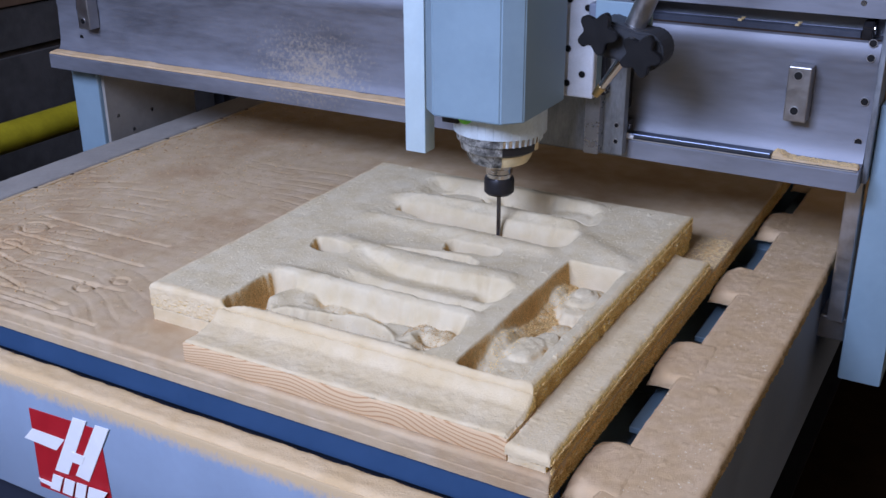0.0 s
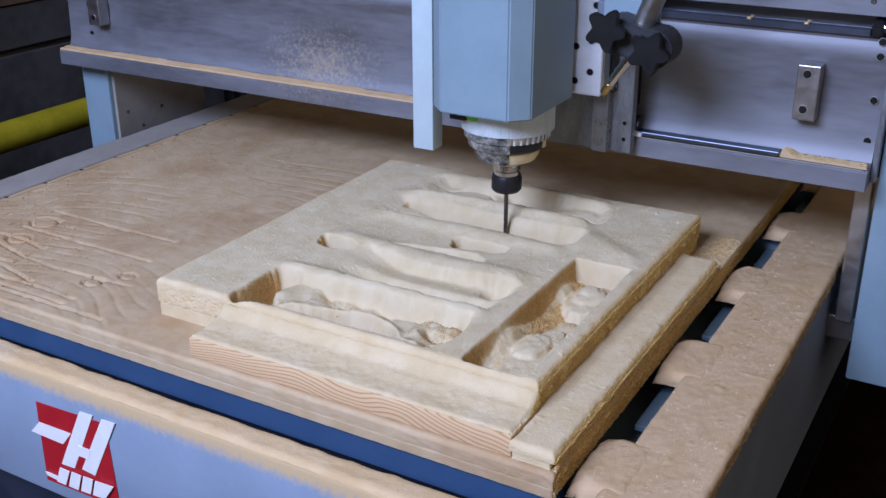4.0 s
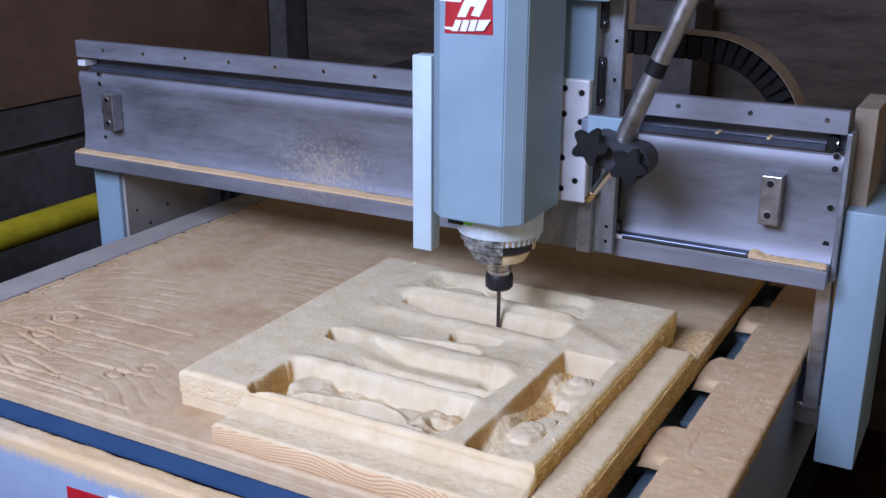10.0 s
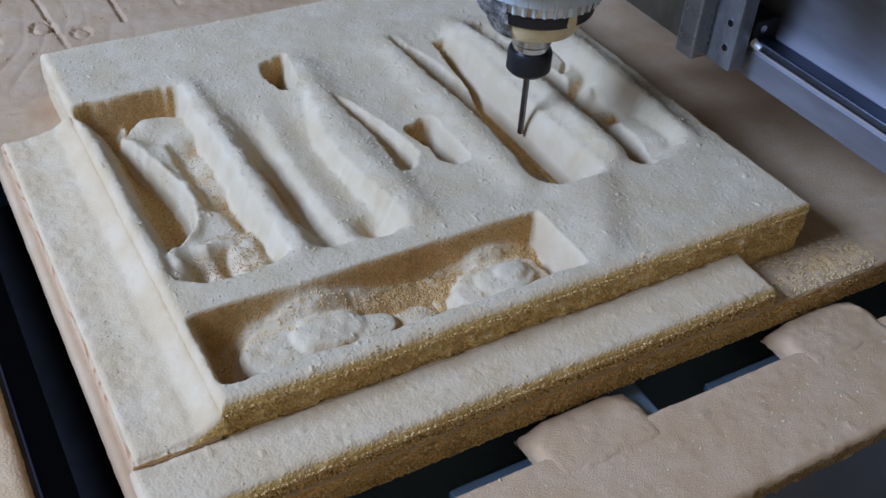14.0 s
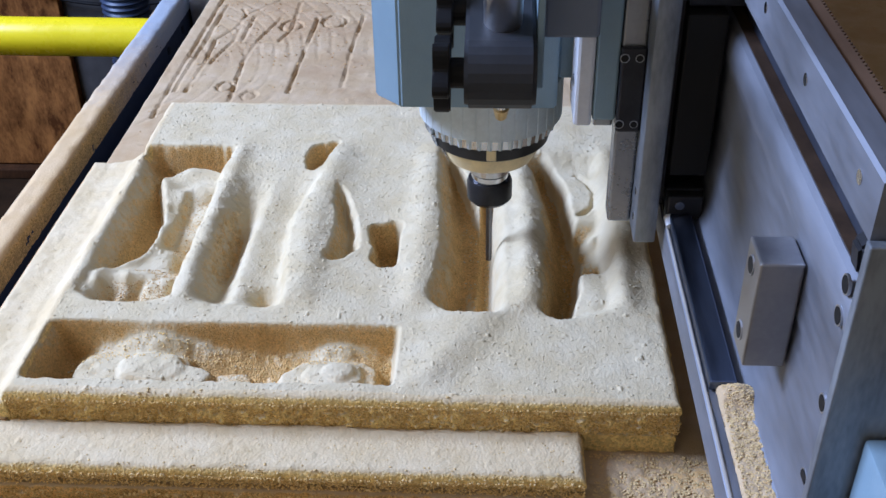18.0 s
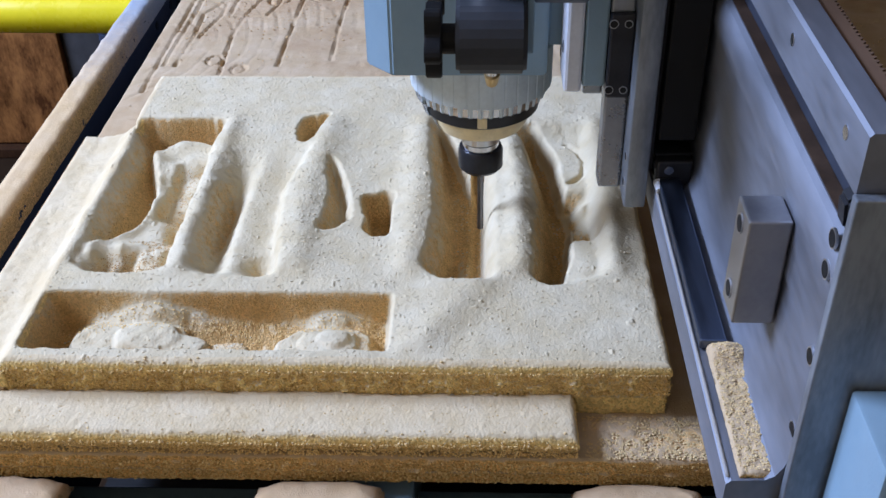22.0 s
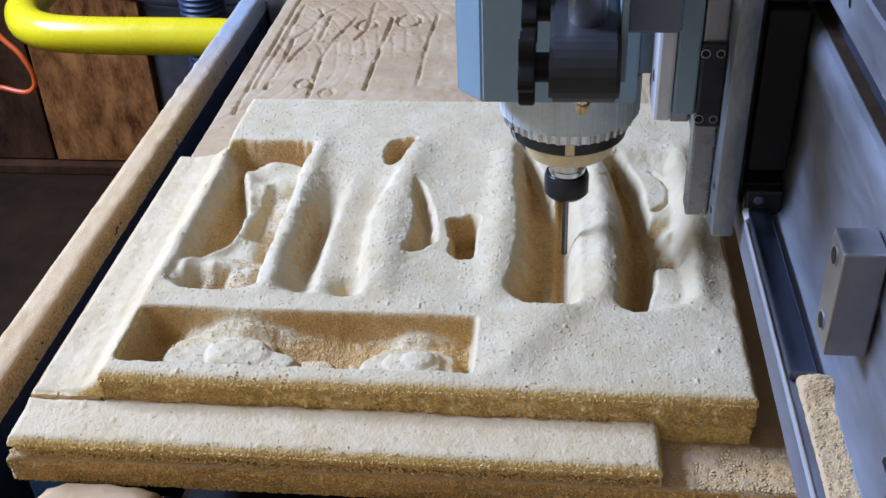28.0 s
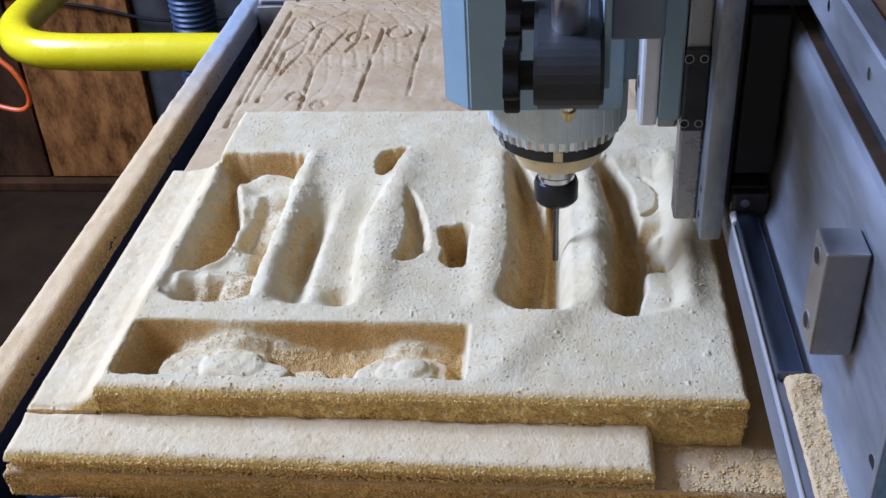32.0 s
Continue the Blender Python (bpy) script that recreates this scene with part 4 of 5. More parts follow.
slab("dust_layer", np.arange(-0.443, 0.0022, 0.0025), np.arange(-0.067, 0.0042, 0.0022), 0.0268, lambda X, Y: 0.030 + 0.004 * step(-0.045, -0.015, Y) + 0.013 * step(-0.020, 0.003, Y) + 0.0012 * step(0.7, 0.95, grain(X, Y, 210, 88)) + 0.0006 * grain(X, Y, 60, 80) + 0.0006 * grain(X, Y, 200, 81), SAWDUST, stop, "soft layer of sawdust", edge=0.006, rough=0.0005, seed=82, levels=3)
strip = thing("side_strip", "sawdust-crusted wooden strip lying along the slab", "batten", (0.03, 0.2, 0))
slab("board", np.arange(0.0035, 0.0485, 0.0018), np.arange(-0.068, 0.498, 0.0020), 0.0005, lambda X, Y: np.full_like(X, 0.0112), SAWDUST, strip, "crusted wooden strip", edge=0.001, rough=0.0010, seed=85, levels=10)
slab("dust_layer", np.arange(0.0006, 0.0530, 0.0018), np.arange(-0.0705, 0.5005, 0.0020), 0.0108, lambda X, Y: 0.0225 + 0.003 * (1 - step(0.0, 0.016, X)) + 0.0012 * step(0.7, 0.95, grain(X, Y, 210, 87)) + 0.0003 * (grain(X, Y, 40, 83) + grain(X, Y, 260, 84)), SAWDUST, strip, "soft layer of sawdust", edge=0.0080, rough=0.0004, seed=86, levels=8)
slab("dust_fill", np.arange(-0.0015, 0.0085, 0.0015), np.arange(0.002, 0.499, 0.0025), 0.0005, lambda X, Y: 0.0235 + 0.0012 * grain(X, Y, 60, 101) + 0.0008 * grain(X, Y, 220, 102), SAWDUST, strip, "sawdust packed along the slab", edge=0.002, rough=0.0004, seed=103, levels=3)

# ---------------------------------------------------------------- gantry
GX0, GX1 = -1.36, 0.226
gantry = thing("gantry", "aluminium gantry beam on blue-grey uprights, lightly dusted", "gantry", (-0.55, 0.63, -0.18))
profile = [(0.567, 0.136), (0.567, 0.162), (0.570, 0.165), (0.590, 0.166), (0.5955, 0.1695), (0.5995, 0.177), (0.6022, 0.188), (0.6036, 0.203), (0.6042, 0.220), (0.6062, 0.255), (0.6046, 0.261), (0.6046, 0.302), (0.6030, 0.308), (0.6012, 0.316), (0.6010, 0.324), (0.6022, 0.331), (0.6046, 0.3362), (0.6080, 0.3385), (0.648, 0.3385), (0.648, 0.369), (0.602, 0.370), (0.602, 0.403), (0.604, 0.405), (0.619, 0.405), (0.619, 0.374), (0.655, 0.374), (0.655, 0.136)]
flat_smooth(part("beam", prism(profile, "x", GX0, GX1), ALU, gantry, "brushed aluminium beam"), 0.5)
part("lower_rail", box(-0.45, 0.105, 0.5700, 0.589, 0.166, 0.174, 0.0015), RAILBLUE, gantry, "dark steel guide rail")
# thin strip that puts the recess's shade on the shelf as colour
part("shelf_grime", box(GX0, 0.2235, 0.6085, 0.6172, 0.3388, 0.3394), SHELFSHADE, gantry, "brown strip painted for the shade on the rail's shelf")
# upper rail takes the shade-toned copy of the steel
part("upper_rail", prism([(0.6175, 0.3385), (0.6175, 0.347), (0.6195, 0.349), (0.623, 0.349), (0.6235, 0.3475), (0.634, 0.3475), (0.6345, 0.349), (0.638, 0.349), (0.640, 0.347), (0.640, 0.3385)], "x", -1.34, 0.195), RAILSHADE, gantry, "dark steel guide rail")
for x in (0.030, 0.110):
    slab("joint_dust", np.arange(x - 0.003, x + 0.0031, 0.0008), np.arange(0.6165, 0.6405, 0.0012), 0.3480, lambda X, Y: 0.3494 + 0.0016 * (np.abs(Y - 0.6285) > 0.008) + 0.0008 * grain(X, Y, 300, 98), CHIP, gantry, "line of dust caught on the rail joint", edge=0.001, rough=0.0004, seed=99, levels=2)
stopper = part("rail_stop", prism([(0.606, 0.3395), (0.645, 0.3395), (0.645, 0.364), (0.614, 0.364), (0.604, 0.356)], "x", 0.198, 0.212, 0.002), DARKSTEEL, gantry, "black rail end stop")
bolt(stopper, 0.213, 0.617, 0.3525, 0.0075, STEEL, (1, 0, 0), "screw")
# toothed rack behind the top bar
teeth = [(GX0 + 0.05, 0.6195)]
for k in range(300):
    teeth += [(GX0 + 0.05 + 0.005 * k + d, w) for d, w in ((0, 0.632), (0.0015, 0.632), (0.003, 0.6298), (0.0043, 0.6298))]
teeth.append((GX0 + 0.05 + 0.005 * 300, 0.6195))
part("rack", prism(teeth, "z", 0.3745, 0.403), BROWN, gantry, "toothed drive rack")
part("end_plate", box(GX1 + 0.0005, GX1 + 0.008, 0.600, 0.655, 0.14, 0.372, 0.001), PLATESTEEL, gantry)
part("end_box", box(GX1 + 0.0005, GX1 + 0.034, 0.656, 0.80, 0.15, 0.402, 0.002), TANDUST, gantry)
for z in (0.337, 0.317, 0.256, 0.198, 0.176):
    bolt(gantry, 0.215, 0.6035 if z < 0.31 else 0.6003, z, 0.0058)
    bolt(gantry, -1.298, 0.6035 if z < 0.31 else 0.6003, z, 0.0058)
for z in (0.327, 0.308, 0.196, 0.180):
    bolt(gantry, -0.511, 0.6040 if z < 0.31 else 0.6003, z, 0.0050)
for k in range(14):
    bolt(gantry, -1.28 + 0.1135 * k, 0.6018, 0.389, 0.004, STEEL, name="screw")
for x in (0.125, -1.262):
    block = part("stop_block", box(x - 0.011, x + 0.020, 0.577, 0.6035, 0.222, 0.300, 0.0015), BLOCK, gantry)
    for z in (0.238, 0.288):
        bolt(block, x + 0.003, 0.5765, z, 0.0065)
upright = flat_smooth(part("upright", box(0.235, 0.297, 0.622, 0.82, -0.184, 0.250, 0.003), PAINT, gantry, "blue-grey painted upright"))
part("upright", box(-1.366, -1.292, 0.622, 0.80, -0.30, 0.134, 0.003), PAINT, gantry)
side_plate = part("side_plate", box(-1.2915, -1.284, 0.632, 0.90, -0.2, 0.134, 0.001), GREYDUST, gantry, "dusty grey side plate")
for y, z in ((0.66, 0.02), (0.70, -0.02), (0.76, 0.01), (0.80, -0.05)):
    bolt(side_plate, -1.2838, y, z, 0.004, STEEL, (1, 0, 0), "screw")
part("bearing_plate", box(0.204, 0.228, 0.640, 0.66, -0.10, 0.134, 0.002), ALU_PLAIN, gantry)
part("bearing_block", box(0.170, 0.232, 0.66, 0.76, -0.140, -0.1, 0.003), ALU_PLAIN, gantry)

def ledge(X, Y):
    return 0.1686 + 0.0075 * blob(X, Y, 0.113, 0.589, 0.011, 0.02) + 0.0009 * grain(X, Y, 70, 90) + 0.0008 * grain(X, Y, 300, 91)


slab("dust_ledge", np.arange(0.104, 0.2245, 0.0012), np.arange(0.5752, 0.6005, 0.0012), 0.1655, ledge, SPOIL, gantry, "heap of sawdust on the ledge", edge=0.003, rough=0.0008, seed=92, levels=4)
part("rail_cap", box(GX0 - 0.004, GX0 + 0.018, 0.606, 0.641, 0.3495, 0.362, 0.001), BRIGHTALU, gantry)
slab("dust_line", np.arange(-1.359, -0.448, 0.003), np.arange(0.5672, 0.5912, 0.0012), 0.1650, lambda X, Y: 0.1686 + 0.0025 * step(0.571, 0.585, Y) + 0.0012 * grain(X, Y, 30, 93) + 0.0006 * grain(X, Y, 200, 94), RAILDUST, gantry, "line of sawdust on the ledge", edge=0.002, rough=0.0004, seed=95, levels=3)

slab("lip_film", np.arange(-0.445, 0.2245, 0.004), np.arange(0.5672, 0.5697, 0.0006), 0.1650, lambda X, Y: 0.1662 + 0.0003 * grain(X, Y, 60, 96), GREYDUST, gantry, "film of grey dust on the lip", edge=0.001, rough=0.0003, seed=97, levels=2)

# ---------------------------------------------------------------- spindle head
HX, HY = -0.25, 0.416
head = thing("spindle_head", "blue-grey router spindle on a carriage, cutter lowered into the slab", "spindle", (HX, HY, 0.03))
cover_plan = [(HX - 0.078, 0.337), (HX - 0.054, 0.313), (HX + 0.050, 0.313), (HX + 0.074, 0.337), (HX + 0.074, 0.474), (HX - 0.078, 0.474)]
flat_smooth(part("cover", prism(cover_plan, "z", 0.227, 0.82, 0.002), PAINT, head, "blue-grey sheet metal cover"))
flat_smooth(part("side_channel", box(HX - 0.155, HX - 0.120, 0.405, 0.435, 0.135, 0.455, 0.002), PALE, head, "pale blue square channel"))
y = 0.3125


def on_head(pts):
    return [(HX - 0.044 + (px + 0.589) * 0.6, 0.505 + (pz + 0.160) * 0.66) for px, pz in pts]


plate = part("emblem", slanted(on_head(PLATE)), RED, head, "red plate with white bars")
for pts in BARS:
    y -= 0.0004
    part("bar", slanted(on_head(pts)), WHITE, plate)
flutes = []
for k in range(36):
    for da, r in ((0.0, 0.0677), (0.075, 0.0679), (0.145, 0.0677), (0.151, 0.0672), (0.168, 0.0672)):
        flutes.append((HX + r * math.cos(math.pi * k / 18 + da), HY + r * math.sin(math.pi * k / 18 + da)))
flat_smooth(part("nose", prism(flutes, "z", 0.190, 0.2315), CAST, head, "fluted silver nose"), 0.5)
flat_smooth(part("slotted_ring", lathe(HX, HY, [(0.056, 0.176), (0.061, 0.178), (0.062, 0.1895)]), STEEL, head, "polished slotted ring"))
for k in range(40):
    a = 2 * math.pi * k / 40
    c, s = math.cos(a), math.sin(a)
    part("rib", rod((HX + 0.0595 * c, HY + 0.0595 * s, 0.178), (HX + 0.0615 * c, HY + 0.0615 * s, 0.1895), 0.0026, n=6), CAST, head)
flat_smooth(part("black_band", lathe(HX, HY, [(0.050, 0.160), (0.056, 0.164), (0.058, 0.1755)]), DARKSTEEL, head, "black band"))
flat_smooth(part("nose_ring", lathe(HX, HY, [(0.036, 0.142), (0.042, 0.143), (0.047, 0.152), (0.049, 0.1595)]), GOLD, head, "cream nose ring"))
# added wrap on the nose's front that carries the painted reflections
wrap_bm = bmesh.new()
rows = [[wrap_bm.verts.new((HX + r * math.cos(-2.5 + 1.45 * k / 20), HY + r * math.sin(-2.5 + 1.45 * k / 20), z)) for k in range(21)] for r, z in ((0.0435, 0.1430), (0.0480, 0.1515), (0.0500, 0.1595), (0.0572, 0.1640), (0.0592, 0.1755), (0.0635, 0.1780), (0.0640, 0.1890))]
for lo, hi in zip(rows, rows[1:]):
    for k in range(20):
        wrap_bm.faces.new((lo[k], lo[k + 1], hi[k + 1], hi[k]))
bmesh.ops.solidify(wrap_bm, geom=wrap_bm.faces[:], thickness=0.0006)
flat_smooth(part("mottled_wrap", wrap_bm, REFLECTED, head, "added wrap with the nose's reflections painted on"), 0.8)
part("notch", box(HX + 0.052, HX + 0.0592, HY - 0.003, HY + 0.006, 0.1655, 0.1765, 0.001), GOLD, head)
flat_smooth(part("collar", lathe(HX, HY, [(0.0185, 0.116), (0.0185, 0.122), (0.020, 0.124), (0.0195, 0.131), (0.021, 0.133), (0.021, 0.1415)]), STEEL, head, "steel collar"))
flat_smooth(part("collet_nut", lathe(HX, HY, [(0.012, 0.089), (0.019, 0.090), (0.0225, 0.094), (0.0225, 0.1115), (0.021, 0.1155)]), DARKSTEEL, head, "black collet nut"))
flat_smooth(part("cutter", lathe(HX, HY, [(0.0015, 0.014), (0.0032, 0.0155), (0.0032, 0.0885)], 14), CUTTER, head, "steel cutter"))
# round green sticker on the nose, no lamp
part("status_light", rod((HX - 0.022, HY - 0.064, 0.222), (HX - 0.022, HY - 0.0685, 0.222), 0.012, n=20), GREEN, head, "green sticker")
part("tag", box(HX - 0.060, HX - 0.034, HY - 0.066, HY - 0.060, 0.208, 0.226, 0.001), DARKSTEEL, head)
# carriage plates behind the cover
part("mount", box(HX - 0.07, HX + 0.06, 0.4745, 0.517, 0.25, 0.80, 0.002), PAINT, head)
flange = part("flange", box(HX + 0.0605, HX + 0.112, 0.486, 0.501, 0.230, 0.425, 0.003), BRIGHTALU, head, "bright drilled flange")
for x, z in ((0.072, 0.41), (0.10, 0.405), (0.072, 0.37), (0.10, 0.36), (0.095, 0.31), (0.095, 0.265), (0.072, 0.25), (0.072, 0.30)):
    bolt(flange, HX + x, 0.4855, z, 0.0055)
part("carriage_block", box(HX + 0.0605, HX + 0.112, 0.5015, 0.5205, 0.236, 0.80, 0.002), PAINT, head)
for x in (HX - 0.095, HX + 0.088):
    part("slide_rail", box(x, x + 0.024, 0.5215, 0.541, 0.136, 0.72, 0.002), RAILSTEEL, head)
flat_smooth(part("carriage_plate", box(HX - 0.10, HX + 0.143, 0.5415, 0.560, 0.134, 0.74, 0.002), PLATESTEEL, head, "tall aluminium carriage plate"))
for z in (0.155, 0.18, 0.42, 0.48, 0.56):
    bolt(head, HX + 0.132, 0.541, z, 0.004)
# added black block: the deep shade between plate and beam
part("dust_guard", box(HX - 0.088, HX + 0.134, 0.5668, 0.5985, 0.196, 0.338, 0.002), BLACK, head, "black block added for the shade behind the plate")
part("bearing_car", box(HX - 0.09, HX + 0.12, 0.5605, 0.5665, 0.16, 0.70), DARKSTEEL, head)
for z in (0.228, 0.38, 0.50):
    car = part("slide_car", box(HX + 0.080, HX + 0.118, 0.521, 0.5412, z, z + 0.075, 0.002), DARKSTEEL, head)
    for q in (0.008, 0.067):
        bolt(car, HX + 0.1185, 0.5235, z + q, 0.0038, None, (1, 0, 0), "screw")
        bolt(car, HX + 0.1185, 0.5355, z + q, 0.0034, None, (1, 0, 0), "screw")
part("drive_box", box(HX + 0.062, HX + 0.142, 0.470, 0.541, 0.545, 0.80, 0.003), PAINT, head)

# clamp arm with star knobs and an air nozzle
ends = ((HX + 0.163, 0.352, 1.5708 + 0.25), (HX + 0.214, 0.339, -1.5708 + 0.25))
loop = [(cx + 0.026 * math.cos(turn + math.pi * k / 12), cz + 0.026 * math.sin(turn + math.pi * k / 12)) for cx, cz, turn in ends for k in range(13)]
arm = flat_smooth(part("clamp_body", prism(loop, "y", 0.398, 0.449, 0.003), CLAMP, head, "dark cast clamp body"))
part("arm_bracket", box(HX + 0.1125, HX + 0.170, 0.4550, 0.4970, 0.346, 0.386, 0.003), SHADEPAINT, arm, "blue bracket block in shade-toned paint")
part("bracket_plate", box(HX + 0.125, HX + 0.205, 0.4495, 0.4545, 0.322, 0.392, 0.001), PAINT, arm)
flat_smooth(part("arm_tube", rod((HX + 0.182, 0.425, 0.345), (HX + 0.280, 0.425, 0.590), 0.0140, bevel=0.002), ALU_PLAIN, arm, "bright steel tube"))
flat_smooth(part("grip_band", rod((HX + 0.230, 0.425, 0.465), (HX + 0.238, 0.425, 0.485), 0.0145), BLACK, arm, "black label sleeve"))
flat_smooth(part("tube_cap", rod((HX + 0.280, 0.425, 0.590), (HX + 0.283, 0.425, 0.597), 0.011), RED, arm, "red cap"))
flat_smooth(part("air_line", tube([(HX + 0.283, 0.425, 0.597), (HX + 0.30, 0.425, 0.66), (HX + 0.27, 0.44, 0.74), (HX + 0.16, 0.48, 0.79), (HX + 0.10, 0.50, 0.80)], 0.005, 8), BRASS, arm))
flat_smooth(part("nozzle", rod((HX + 0.176, 0.425, 0.32), (HX + 0.149, 0.425, 0.280), 0.0075, 0.0055), STEEL, arm))
flat_smooth(part("nozzle_tip", rod((HX + 0.149, 0.425, 0.280), (HX + 0.140, 0.425, 0.267), 0.0068, 0.005), BRASS, arm))


def star_knob(x, yy, z):
    """A five-lobed clamp knob facing forward on a short stem."""
    pts = []
    for i in range(60):
        a = 2 * math.pi * i / 60
        r = 0.0235 + 0.0055 * math.cos(5 * a + 0.6)
        pts.append((x + r * math.cos(a), z + r * math.sin(a)))
    k = flat_smooth(part("star_knob", prism(pts, "y", yy - 0.006, yy + 0.006, 0.0015), BLACK, arm, "black star knob"), 0.9)
    part("stem", rod((x, yy, z), (x, 0.399, z), 0.011), BLACK, k)


star_knob(HX + 0.156, 0.382, 0.362)
star_knob(HX + 0.216, 0.382, 0.339)

for ob in head.children_recursive:
    ob.data.transform(Matrix.Translation((0, 0, 0.012)))
for ob in (arm, *arm.children_recursive):
    ob.data.transform(Matrix.Translation((0, 0, -0.013)))
for z in (0.1785, 0.3530):
    part("guide_shoe", box(HX + 0.085, HX + 0.125, 0.5675, 0.600 if z < 0.3 else 0.640, z, z + 0.012, 0.002), DARKSTEEL, head)

part("wiper", box(HX + 0.126, HX + 0.139, 0.5675, 0.598, 0.167, 0.1905, 0.002), DARKSTEEL, head, "black rail wiper")
bolt(head, HX + 0.1395, 0.578, 0.182, 0.004, STEEL, (1, 0, 0), "screw")
part("grease_port", rod((HX + 0.139, 0.570, 0.170), (HX + 0.150, 0.570, 0.168), 0.0045, 0.003, 10), BRIGHTALU, head)

# ---------------------------------------------------------------- round the machine
pipe = thing("guard_rail", "bright yellow bent steel guard pipe on the bed corner", "guard rail", (-1.25, -0.27, -0.15))
flat_smooth(part("pipe", tube([(-1.25, -0.215, -0.152), (-1.25, -0.35, -0.15), (-1.25, -0.56, -0.148), (-1.275, -0.66, -0.148), (-1.34, -0.725, -0.148), (-1.45, -0.755, -0.148), (-1.75, -0.76, -0.148), (-2.06, -0.76, -0.148)], 0.038, 24), YELLOW, pipe))
part("flange", rod((-1.25, -0.222, -0.152), (-1.25, -0.206, -0.152), 0.055, n=28, bevel=0.003), ALU_PLAIN, pipe)
part("set_screw", rod((-1.25, -0.245, -0.116), (-1.25, -0.245, -0.108), 0.006, n=10), BLACK, pipe)
part("mount_plate", box(-1.31, -1.19, -0.206, -0.1735, -0.20, -0.09, 0.003), PAINT, pipe)
feed = thing("air_pipe", "dusty yellow air pipe beyond the bed, shade in its colour", "pipe", (-1.7, 0.6, -0.1))
flat_smooth(part("pipe", tube([(-1.7, 0.20, -0.098), (-1.7, 0.9, -0.098), (-1.7, 1.6, -0.098)], 0.036, 20), SHADEYELLOW, feed))
for y in (0.5, 1.45):
    part("support", box(-1.72, -1.68, y, y + 0.03, FLOOR, -0.132, 0.002), DARKSTEEL, feed)
conduit = thing("wall_conduit", "short grey-white conduit end bracketed to the side wall", "conduit", (-1.8, 0.4, -0.06))
flat_smooth(part("tube", rod((-1.80, 0.15, -0.058), (-1.80, 0.645, -0.058), 0.017, bevel=0.002), BRIGHTALU, conduit))
part("end_cap", rod((-1.80, 0.645, -0.058), (-1.80, 0.662, -0.058), 0.019, bevel=0.002), BLACK, conduit, "black end cap")
for y in (0.2, 0.5):
    part("bracket", box(-2.06, -1.80, y, y + 0.03, -0.090, -0.0745, 0.001), DARKSTEEL, conduit)
hose = thing("dust_hose", "dark blue corrugated dust hose hanging by the wall", "hose", (-1.86, -0.52, FLOOR))
ridges = []
for k in range(70):
    z = FLOOR + 0.015 * k
    ridges += [(0.055, z), (0.060, z + 0.005), (0.055, z + 0.010)]
flat_smooth(part("hose", lathe(-1.86, -0.52, ridges, 24), HOSE, hose))
cable = thing("extension_cable", "loop of orange extension cable hung on the wall", "cable", (-1.93, -1.15, -0.5))
part("cord", tube([(-1.99, -1.22, 0.1), (-1.93, -1.17, -0.35), (-1.90, -1.075, -0.484), (-1.90, -1.056, -0.555), (-1.90, -1.085, -0.592), (-1.91, -1.16, -0.585), (-1.94, -1.28, -0.56), (-1.99, -1.32, -0.2), (-2.0, -1.30, 0.1)], 0.0075, 10), ORANGE, cable)
part("hook", rod((-2.03, -1.26, 0.1), (-1.98, -1.26, 0.1), 0.006), DARKSTEEL, cable)
lead = thing("wall_lead", "thin black lead sagging along the wall boards", "cable", (-2.02, -0.9, -0.33))
part("cord", tube([(-2.022, -1.25, -0.29), (-2.022, -0.897, -0.334), (-2.022, -0.658, -0.381), (-2.022, -0.3, -0.37), (-2.022, 0.3, -0.40)], 0.005, 8), BLACK, lead)
chain = thing("cable_chain", "black cable chain with a dusty back arching behind the gantry", "cable chain", (-0.2, 1.13, 0.4))
arc = [(-0.62, 0.425), (-0.42, 0.425), (-0.22, 0.422)] + [(-0.13 + 0.19 * math.sin(a), 0.232 + 0.188 * math.cos(a)) for a in [0.12 * k for k in range(1, 18)]]
for (xa, za), (xb, zb) in zip(arc, arc[1:]):
    n_links = max(1, round(math.hypot(xb - xa, zb - za) / 0.03))
    for k in range(n_links):
        p0 = Vector((xa + (xb - xa) * k / n_links, 1.13, za + (zb - za) * k / n_links))
        p1 = Vector((xa + (xb - xa) * (k + 0.92) / n_links, 1.13, za + (zb - za) * (k + 0.92) / n_links))
        m = Matrix.Translation((p0 + p1) / 2) @ Euler((0, -math.atan2(p1.z - p0.z, p1.x - p0.x), 0)).to_matrix().to_4x4()
        bm = box(-(p1 - p0).length / 2, (p1 - p0).length / 2, -0.035, 0.035, -0.03, 0.02, 0.003, 1)
        bm.transform(m)
        link = part("link", bm, BLACK, chain)
outer = [(-0.62, 0.447), (-0.42, 0.447), (-0.22, 0.445)] + [(-0.13 + 0.2125 * math.sin(a), 0.232 + 0.2105 * math.cos(a)) for a in [0.12 * k for k in range(1, 18)]]
inner = [(-0.62, 0.4455), (-0.42, 0.4455), (-0.22, 0.4435)] + [(-0.13 + 0.2105 * math.sin(a), 0.232 + 0.2085 * math.cos(a)) for a in [0.12 * k for k in range(1, 18)]]
part("dusty_back", prism(outer + inner[::-1], "y", 1.092, 1.168), TANDUST, chain, "dust film on the chain's back")
part("bracket", box(-0.64, -0.58, 0.656, 1.165, 0.375, 0.394, 0.002), DARKSTEEL, chain)
cabinet = thing("control_box", "grey metal box standing behind the gantry", "box", (-0.6, 2.1, FLOOR))
part("body", box(-0.58, -0.40, 2.0, 2.2, FLOOR, 0.42, 0.004), GREYPANEL, cabinet)
